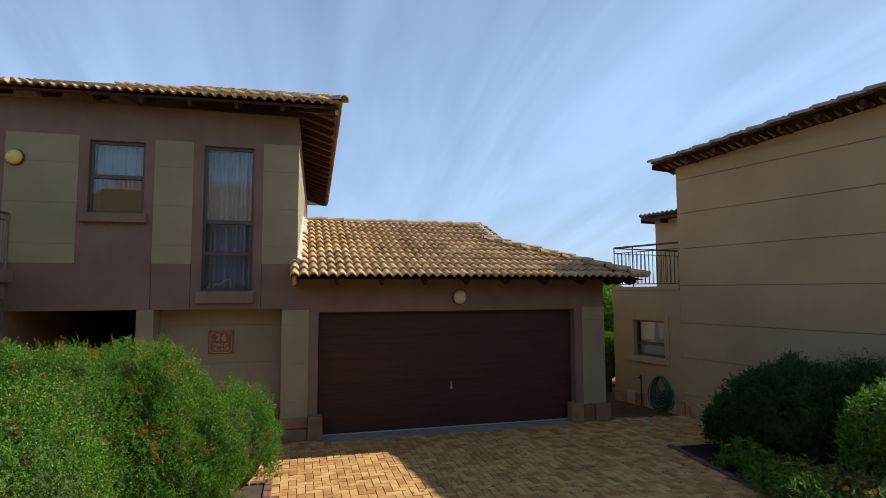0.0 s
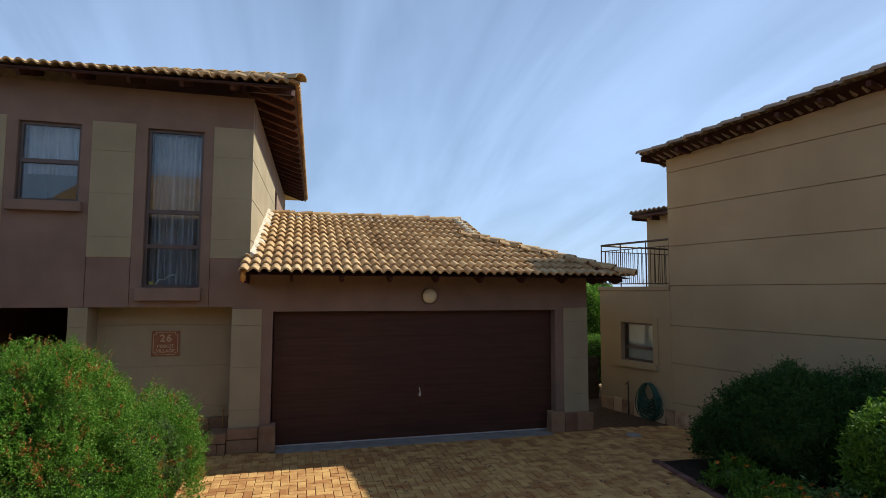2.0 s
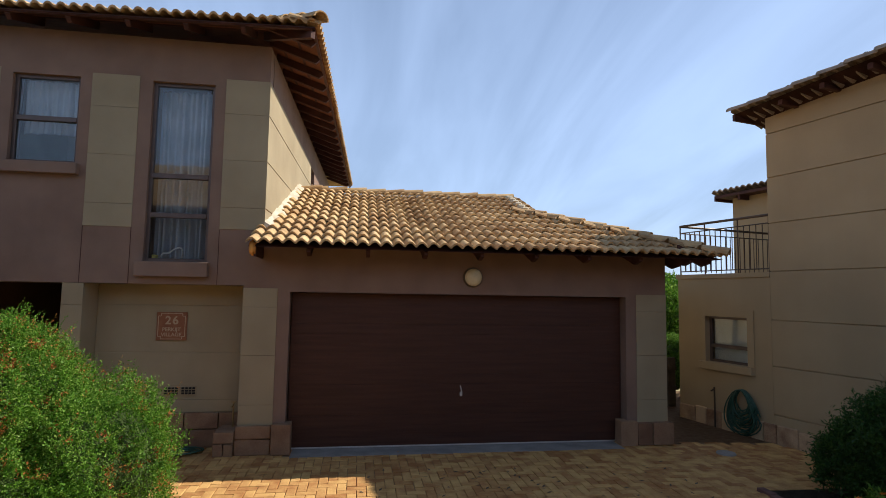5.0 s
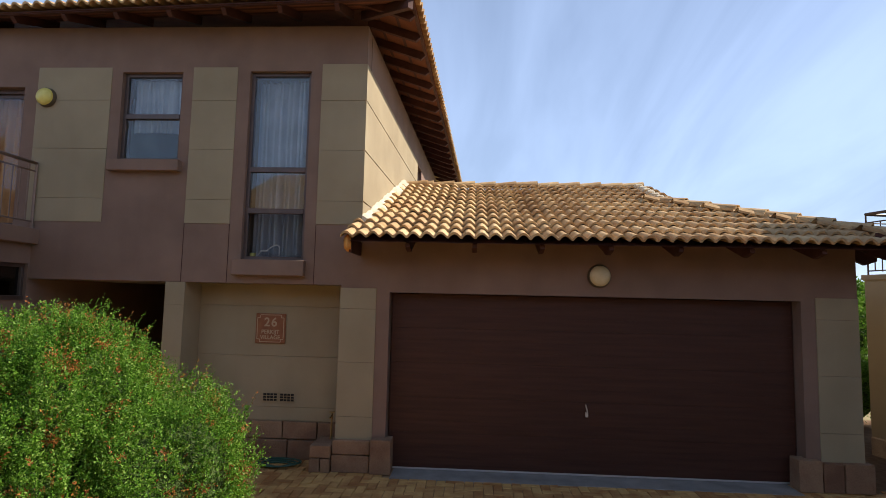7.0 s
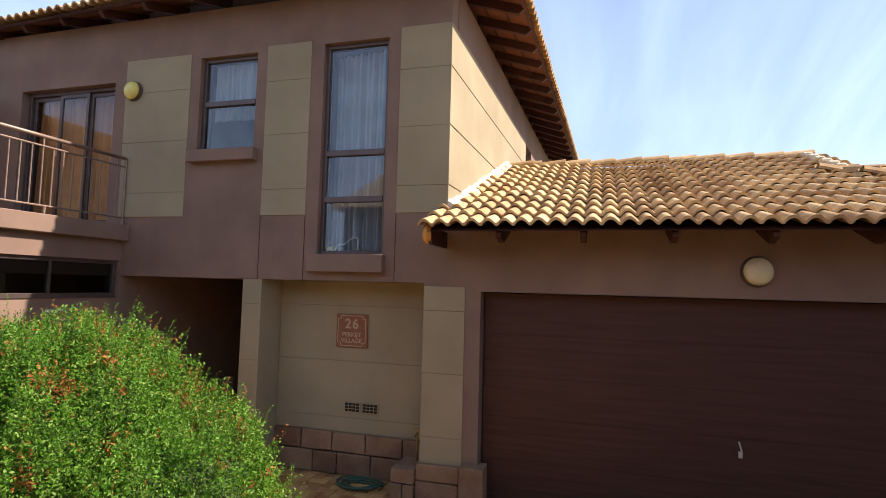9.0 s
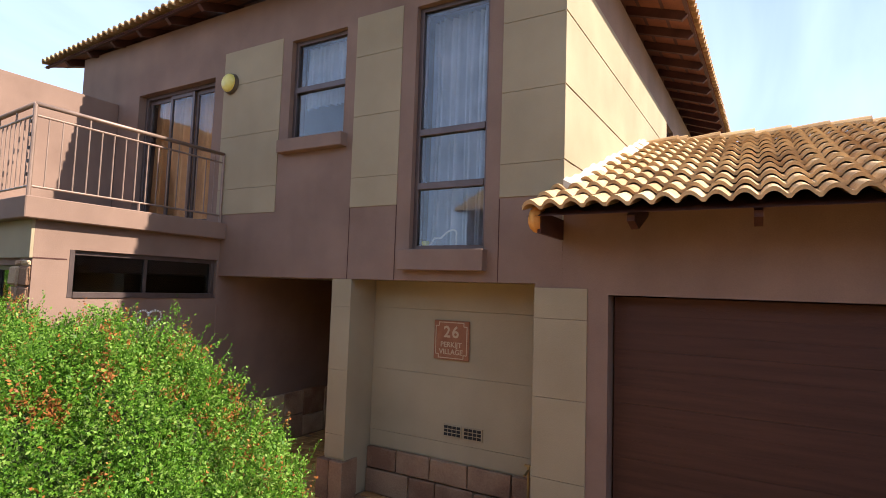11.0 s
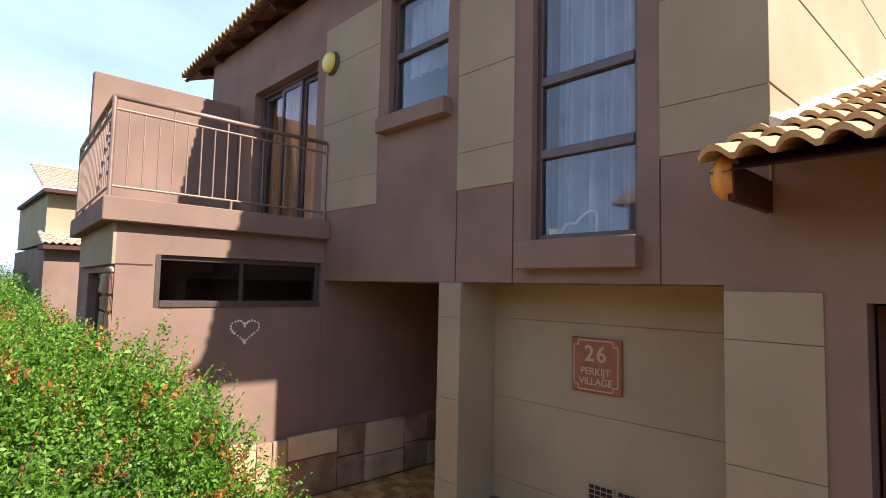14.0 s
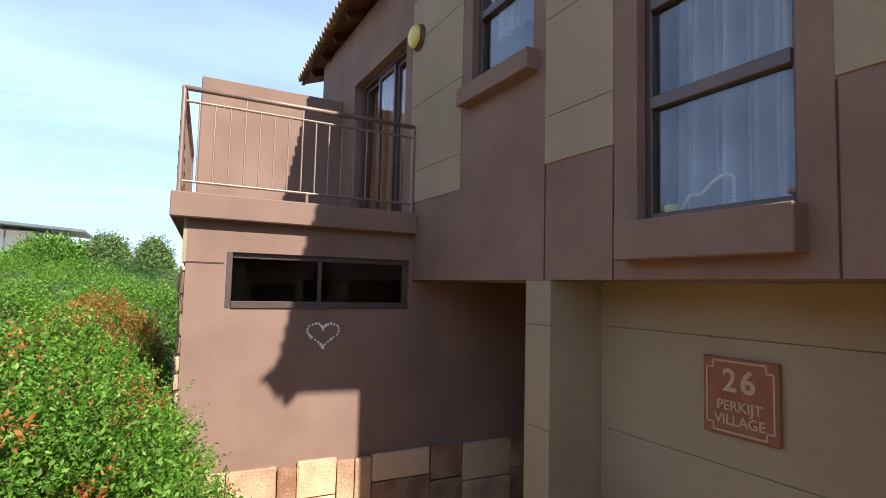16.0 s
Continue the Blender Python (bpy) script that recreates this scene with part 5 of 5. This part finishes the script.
part("standpipe", rod(bmesh.new(), (-0.06, 1.05, -0.2), (-0.06, 1.05, 0.55), 0.014), RAIL_DARK, tap2)
part("spout", rod(bmesh.new(), (-0.06, 1.05, 0.52), (-0.14, 1.05, 0.49), 0.012), RAIL_DARK, tap2)
bm = bmesh.new()
bmesh.ops.create_cone(bm, cap_ends=True, segments=24, radius1=0.13, radius2=0.12, depth=0.02, matrix=Matrix.Translation((6.02, 8.95, G - 0.025)))
lid = mesh_object("drain_lid", bm, CONCRETE)
tagged(lid, "pale round concrete drain lid in the paving", "drain lid")

# gate and greenery between the houses
gate = thing("timber_gate", "low dark timber gate between the two houses", "gate")
for k in range(9):
    part("board", boxes((6.00 + k * 0.15, 6.14 + k * 0.15, 12.3, 12.33, -0.15, 0.85), bevel=0.004), TIMBER, gate)
part("gate_rail", boxes((6.00, 7.34, 12.27, 12.30, 0.2, 0.28)), TIMBER, gate)
part("gate_rail", boxes((6.00, 7.34, 12.27, 12.30, 0.6, 0.68)), TIMBER, gate)

# ---- houses beyond the wing ----
h2 = thing("house", "cream and pink plastered house with tiled roofs beyond the garden", "house", pose(-16.0, 8.47, 0))
part("wall", boxes((-6, -0.5, 0.05, 9, 3.0, 4.38)), CREAM, h2)
part("wall", boxes((-6, 0, 0.0, 9, -0.1, 2.9)), BROWN, h2)
part("roof", laid_tiles(slope_matrix((-0.15, -0.1, 4.36), (0, 1, 0), (-0.94, 0, 0.34)), 30, 9, seed=15), TILE_PALE, h2, "sunlit tan tiled roof")
part("roof_deck", boxes((-5.5, -0.1, -0.08, 9, 4.26, 4.35)), RAFTER, h2)
part("roof", laid_tiles(slope_matrix((0.35, -0.1, 2.92), (0, 1, 0), (-0.94, 0, 0.34)), 30, 3, seed=16), TILE_PALE, h2, "low tiled lean-to roof")
part("eave_board", boxes((-0.6, 0.33, -0.08, 9, 2.82, 2.92)), RAFTER, h2)
for y_ in (0.75, 2.4):
    w_ = part("window", boxes((-0.49, -0.46, y_, y_ + 0.45, 3.35, 4.15)), BRONZE, h2, "narrow dark window")
    part("pane", boxes((-0.462, -0.455, y_ + 0.05, y_ + 0.40, 3.4, 4.1)), GLASS_DARK, w_)
dr = part("door", boxes((-0.01, 0.03, 0.9, 1.8, -0.1, 2.5)), WOOD_DOOR, h2, "dark garage door")
part("window", boxes((-0.01, 0.03, 2.4, 4.2, 1.3, 2.3)), BRONZE, h2, "dark low window")
ext = thing("lean_to_roof", "dark eaved tiled roof beyond the screen wall", "roof")
part("roof_deck", boxes((-10.1, -8.9, 8.42, 11, 3.92, 4.0)), RAFTER, ext)
part("roof_tiles", laid_tiles(slope_matrix((-10.1, 8.35, 4.0), (1, 0, 0), (0, 0.94, 0.34)), 4, 8, seed=17), TILE_J, ext)
part("wall", boxes((-10.0, -9.2, 8.9, 11, -0.1, 3.92)), BROWN, ext)

# ---- far building and trees ----
fb = thing("far_building", "low white modern building with a grey canopy roof", "building", pose(-95, -19.5, 0.4, 0, 0, 0))
part("wall", boxes((-10, 0, -30, 11.7, -1.8, 8.2)), WHITE_BUILD, fb)
canopy_bm = boxes((-11, 4, -31, 18, 8.25, 8.6))
for v in canopy_bm.verts:
    v.co.z += 0.06 * (18 - v.co.y)
part("roof", canopy_bm, CANOPY, fb)
part("upper_storey", boxes((-10, -1.5, 11.7, 15.5, 0, 7.6)), CANOPY, fb)
for k in range(6):
    part("post", rod(bmesh.new(), (1.8, -2 + k * 3.6, 0), (1.8, -2 + k * 3.6, 8.2), 0.12, 8), CANOPY, fb)

# ---- unseen plain street front behind the camera, closes the place and blocks sky light ----
opp = mesh_object("wall_opposite", boxes((-9.5, 16, -12.0, -6.3, -0.2, 5.4), (-15, -13, -6.0, 1.5, -0.2, 5.0)), BROWN)
tagged(opp, "plain brown unseen house fronts that block sky light", "wall", kind="structure")
# roofs added to cut the sky fill; they also reflect in the windows
bm = bmesh.new()
for x0, x1 in ((-10.0, 3.0), (3.0, 16.5)):
    foot = [bm.verts.new(c) for c in ((x0, -5.8, 5.35), (x1, -5.8, 5.35), (x1, -12.5, 5.35), (x0, -12.5, 5.35))]
    top = [bm.verts.new((x0 + 1.5, -9.1, 7.7)), bm.verts.new((x1 - 1.5, -9.1, 7.7))]
    for f in ((foot[0], foot[1], top[1], top[0]), (foot[2], foot[3], top[0], top[1]), (foot[1], foot[2], top[1]), (foot[3], foot[0], top[0]), foot[::-1]):
        bm.faces.new(f)
part("roof", bm, TILE_J, opp, "unseen plain tiled roofs added to block sky light")

# ---- planting ----
shrub("hedge_shrub", "dense small leaved green shrub with russet flower heads", [(-2.40, 6.57, 0.91, 1.00, 0.92, 0.86), (-1.76, 6.62, 0.88, 0.50, 0.82, 0.82), (-1.13, 6.66, 0.64, 0.56, 0.62, 0.62), (-3.3, 6.56, 0.90, 1.0, 0.88, 0.86), (-1.8, 6.15, 0.5, 0.85, 0.62, 0.62)],
      58000, 8, 0.0185, 3, LEAF, RUSSET, 0.075, base=(-2.0, 6.4), bump=0.24, spikes=700, slim=0.5, spread=0.075)
shrub("hedge_shrub", "rounded green shrub with russet tips at the drive edge", [(-2.36, 4.2, 0.92, 0.80, 0.75, 0.82), (-3.1, 4.4, 0.9, 0.8, 0.9, 0.86)],
      21000, 8, 0.0185, 8, LEAF, RUSSET, 0.07, base=(-2.5, 4.0), spikes=220, slim=0.5, spread=0.085)
shrub("hedge_shrub", "broad grey green garden shrub with russet heads", [(-4.2, 5.6, 0.8, 0.8, 0.9, 0.95), (-4.9, 5.9, 0.85, 0.9, 0.9, 0.95), (-4.4, 4.9, 0.8, 1.1, 1.0, 0.95)],
      24000, 8, 0.022, 12, LEAF_GREY, RUSSET, 0.10, base=(-4.2, 5.5), spikes=160, slim=0.5)
shrub("flowering_hedge", "low hedge covered in rusty orange flower heads", [(-8.35, 6.72, 0.92, 0.85, 0.66, 0.82), (-9.6, 6.55, 0.92, 1.0, 0.70, 0.84)],
      9000, 7, 0.034, 14, LEAF, RUSSET, 0.62, base=(-8.9, 6.6))
for k, (x, y, r, h, lm) in enumerate([(-12.2, 4.6, 1.6, 1.15, LEAF), (-12.5, 6.8, 1.8, 1.25, LEAF), (-13, 3.8, 2.0, 1.3, LEAF_LIME), (-17, 5.6, 2.2, 1.5, LEAF), (-19, 8.3, 2.0, 1.4, LEAF_GREY), (-22, 3.2, 2.6, 1.7, LEAF), (-11, 2.2, 1.8, 1.2, LEAF), (-28, 6.0, 3.0, 1.8, LEAF_DARK), (-20, 0.2, 2.6, 1.6, LEAF)]):
    shrub("garden_shrub", "spreading green garden shrub beyond the house", [(x, y, h * 0.55, r, r * 0.8, h), (x - r * 0.8, y + 0.5, h * 0.5, r * 0.8, r * 0.7, h * 0.85)], 5200, 6, 0.06, 60 + k, lm, None, spread=0.22, stems=4)
for k, (x, y, r, h, lm) in enumerate([(-34, 5.0, 1.25, 3.7, LEAF_GREY), (-35, 7.3, 0.85, 3.7, LEAF_GREY), (-33, 2.7, 1.7, 3.5, LEAF), (-40, 1.5, 3.0, 3.2, LEAF), (-46, 6.5, 3.4, 2.6, LEAF), (-52, -3, 4.0, 3.0, LEAF_DARK)]):
    shrub("garden_tree", "small rounded grey green tree in the gardens", [(x, y, h * 0.62, r, r, h * 0.5), (x + r * 0.5, y + r * 0.4, h * 0.5, r * 0.7, r * 0.7, h * 0.4)], 2600, 6, 0.16, 80 + k, lm, None, spread=0.4, stems=5, category="tree")
shrub("garden_shrub", "dark green rounded shrub against the next house", [(6.78, 6.35, 0.56, 0.92, 1.0, 0.74), (7.4, 5.6, 0.58, 0.9, 1.1, 0.72), (6.25, 6.9, 0.33, 0.48, 0.5, 0.42)],
      14000, 7, 0.045, 15, LEAF_DARK, None, base=(6.9, 6.1), slim=0.3, spikes=40, bump=0.24)
shrub("garden_shrub", "bright green leafy shrub by the drive", [(6.62, 4.85, 0.58, 0.62, 0.5, 0.66), (7.2, 4.5, 0.62, 0.7, 0.8, 0.72)],
      4500, 7, 0.055, 19, LEAF_LIME, None, base=(6.9, 4.3), slim=0.35)
shrub("garden_tree", "leafy green tree behind the gate", [(8.9, 15.6, 1.35, 0.9, 0.9, 1.15), (9.4, 16.2, 1.9, 0.9, 0.9, 0.75)], 5000, 7, 0.07, 33, LEAF, None, base=(9.1, 15.9), category="tree")
shrub("garden_shrub", "clipped bright green hedge behind the gate", [(7.9, 13.7, 0.45, 0.8, 0.5, 0.70)], 3000, 7, 0.05, 34, LEAF_LIME, None)
# low bedding plants with daisies
rnd = random.Random(77)
for k, (x, y) in enumerate([(5.5, 5.6), (5.75, 5.1), (5.32, 4.82), (5.78, 4.72), (5.65, 6.2), (6.05, 4.55), (5.35, 5.25), (5.55, 4.45)]):
    ob = shrub("bedding_plant", "low leafy plant with orange daisies at the kerb", [(x, y, 0.10, 0.30, 0.28, 0.16)], 260, 7, 0.06, 90 + k, LEAF_GREY if k % 2 else LEAF_LIME, None, stems=1, slim=0.3, category="plant")
    for q in range(rnd.randint(5, 9)):
        fx, fy, fz = x + rnd.uniform(-0.27, 0.27), y + rnd.uniform(-0.25, 0.25), 0.24 + rnd.uniform(0, 0.10)
        bm = bmesh.new()
        tilt = pose(fx, fy, fz, rnd.uniform(-50, 10), rnd.uniform(-30, 30), rnd.uniform(0, 90))
        for p_ in range(9):
            a_ = p_ / 9 * 2 * math.pi
            d_, e_ = Vector((math.cos(a_), math.sin(a_), 0.12)), Vector((-math.sin(a_), math.cos(a_), 0))
            bm.faces.new([bm.verts.new(tilt @ c) for c in (Vector((0, 0, 0)), d_ * 0.022 + e_ * 0.010, d_ * 0.042, d_ * 0.022 - e_ * 0.010)])
        part("flower", bm, PETAL if q % 4 else PETAL_RED, ob, "orange daisy flower")
bed_left = mesh_object("bed_left", boxes((-12, -0.72, 1.0, 7.26, -0.2, 0.0)), SOIL)
tagged(bed_left, "dark garden soil under the shrubs", "garden bed", kind="structure")
bm = bmesh.new()
bm.faces.new([bm.verts.new(c) for c in ((4.78, 1.5, 0.0), (5.45, 7.45, -0.03), (7.7, 7.45, -0.06), (9.0, 1.5, -0.06))])
bmesh.ops.solidify(bm, geom=bm.faces[:], thickness=0.15)
bed_right = mesh_object("bed_right", bm, SOIL)
tagged(bed_right, "dark garden soil beside the next house", "garden bed", kind="structure")
for k in range(9):
    x, y = -0.66, 7.31 - k * 0.22
    part("edging", boxes((x - 0.045, x + 0.045, y - 0.10, y + 0.10, -0.1, 0.022), bevel=0.005), PAVER_DARK, bed_left)
for k in range(12):
    x, y = -0.78 - k * 0.22, 7.33
    part("edging", boxes((x - 0.10, x + 0.10, y - 0.045, y + 0.045, -0.1, 0.022), bevel=0.005), PAVER_DARK, bed_left)
for k in range(27):
    y = 7.45 - k * 0.22
    x = 5.16 + 0.117 * (y - 5.2)
    part("edging", boxes((x - 0.045, x + 0.045, y - 0.10, y + 0.10, -0.16, pave_z(x, y) + 0.03), bevel=0.005), PAVER_DARK, bed_right)

# ---- roof tiles of the garage, one by one ----
GT = tile_mesh("roof_tile", TILE)
cols, rws = 22, 13
hip_no = Vector((1, 1, 0)).normalized()
rnd = random.Random(55)
ca = math.cos(ang)
for r in range(rws):
    for c in range(cols):
        x, y = E0.x + c * TW, 8.77 + r * TG * ca
        if y > 12.25 or x > RX and (x + y) > HIP_C + 8.77 + 0.1:
            continue
        if x + 0.05 > RX and y > 10.9:
            continue
        m = m_front @ Matrix.Translation((c * TW, r * TG, rnd.uniform(0, 0.005))) @ pose(0, 0, 0, rnd.uniform(-0.4, 0.4), 0, rnd.uniform(-0.35, 0.35))
        crosses = x + TW + y + 0.40 > HIP_C + 8.77 and y < 11.0
        if crosses:
            tile_clipped(roof_garage, GT, m, (HIP_C, 8.77, 2.6), hip_no)
        else:
            o = new("roof_tile", GT)
            o.matrix_world = m
            o.parent = roof_garage
mH = slope_matrix((5.97, 8.77, 2.635), (0, 1, 0), (-ca, 0, math.sin(ang)))
rt = part("roof_tiles", laid_tiles(mH, 20, 8, keep=lambda x, y: x + 0.15 > y * ca and y * ca < 2.15, seed=6), TILE_J, roof_garage)
tagged(rt, kind="stuff")

# ---- pavers in herringbone ----
U = 0.105


def paver_mesh(w, h):
    bm = boxes((-w / 2, w / 2, -h / 2, h / 2, -0.03, 0.0), bevel=0.004)
    bmesh.ops.recalc_face_normals(bm, faces=bm.faces)
    me = bpy.data.meshes.new("paver")
    bm.to_mesh(me)
    bm.free()
    me.materials.append(PAVER)
    return me


PH, PV = paver_mesh(2 * U - 0.007, U - 0.007), paver_mesh(U - 0.007, 2 * U - 0.007)
rnd = random.Random(66)
verts, faces = [], []
flat = {}
for key, me in (("h", PH), ("v", PV)):
    flat[key] = ([v.co.copy() for v in me.vertices], [list(p.vertices) for p in me.polygons])
for j in range(-16, 118):
    for i in range(-44, 82):
        k = (i - j) % 4
        if k == 0:
            x, y, key = (i + 1) * U, (j + 0.5) * U, "h"
        elif k == 3:
            x, y, key = (i + 0.5) * U, (j + 1) * U, "v"
        else:
            continue
        if not (in_paving(x, y) or (-4.5 < x < -2.85 and 9.3 < y < 12.3) or (-2.5 < x < -0.65 and 9.3 < y < 9.75)) or y < -1.5 or (9.24 < y < 9.6 and 0.1 < x < 4.6):
            continue
        z = pave_z(x, y) + rnd.uniform(-0.003, 0.003)
        m = pose(x, y, z, rnd.uniform(-0.8, 0.8), rnd.uniform(-0.8, 0.8), rnd.uniform(-0.7, 0.7))
        if -0.85 < x < 1.75 and 6.75 < y < 9.0:
            o = new("paver", PH if key == "h" else PV)
            o.matrix_world = m
            o.parent = pavement
        else:
            b0 = len(verts)
            verts += [tuple(m @ v) for v in flat[key][0]]
            faces += [[q + b0 for q in f] for f in flat[key][1]]
me = bpy.data.meshes.new("pavers")
me.from_pydata(verts, [], faces)
me.materials.append(PAVER_J)
rest = new("pavers", me)
rest.parent = pavement
tagged(rest, kind="stuff")
# dry leaves scattered on the drive
rng = np.random.default_rng(5)
n = 260
px, py = rng.uniform(1.0, 5.0, n), rng.uniform(4.5, 8.6, n)
a_ = rng.uniform(0, 6.28, n)
quad = []
for x, y, t in zip(px, py, a_):
    d, e = np.array([math.cos(t), math.sin(t), 0.15]) * 0.035, np.array([-math.sin(t), math.cos(t), 0.1]) * 0.013
    c = np.array([x, y, pave_z(x, y) + 0.006])
    quad += [c - d, c + e, c + d, c - e]
cloud_object("dry_leaves", np.array(quad), np.arange(len(quad)).reshape(-1, 4), BARK, None, "small dark dry leaves scattered on the drive", "stuff")
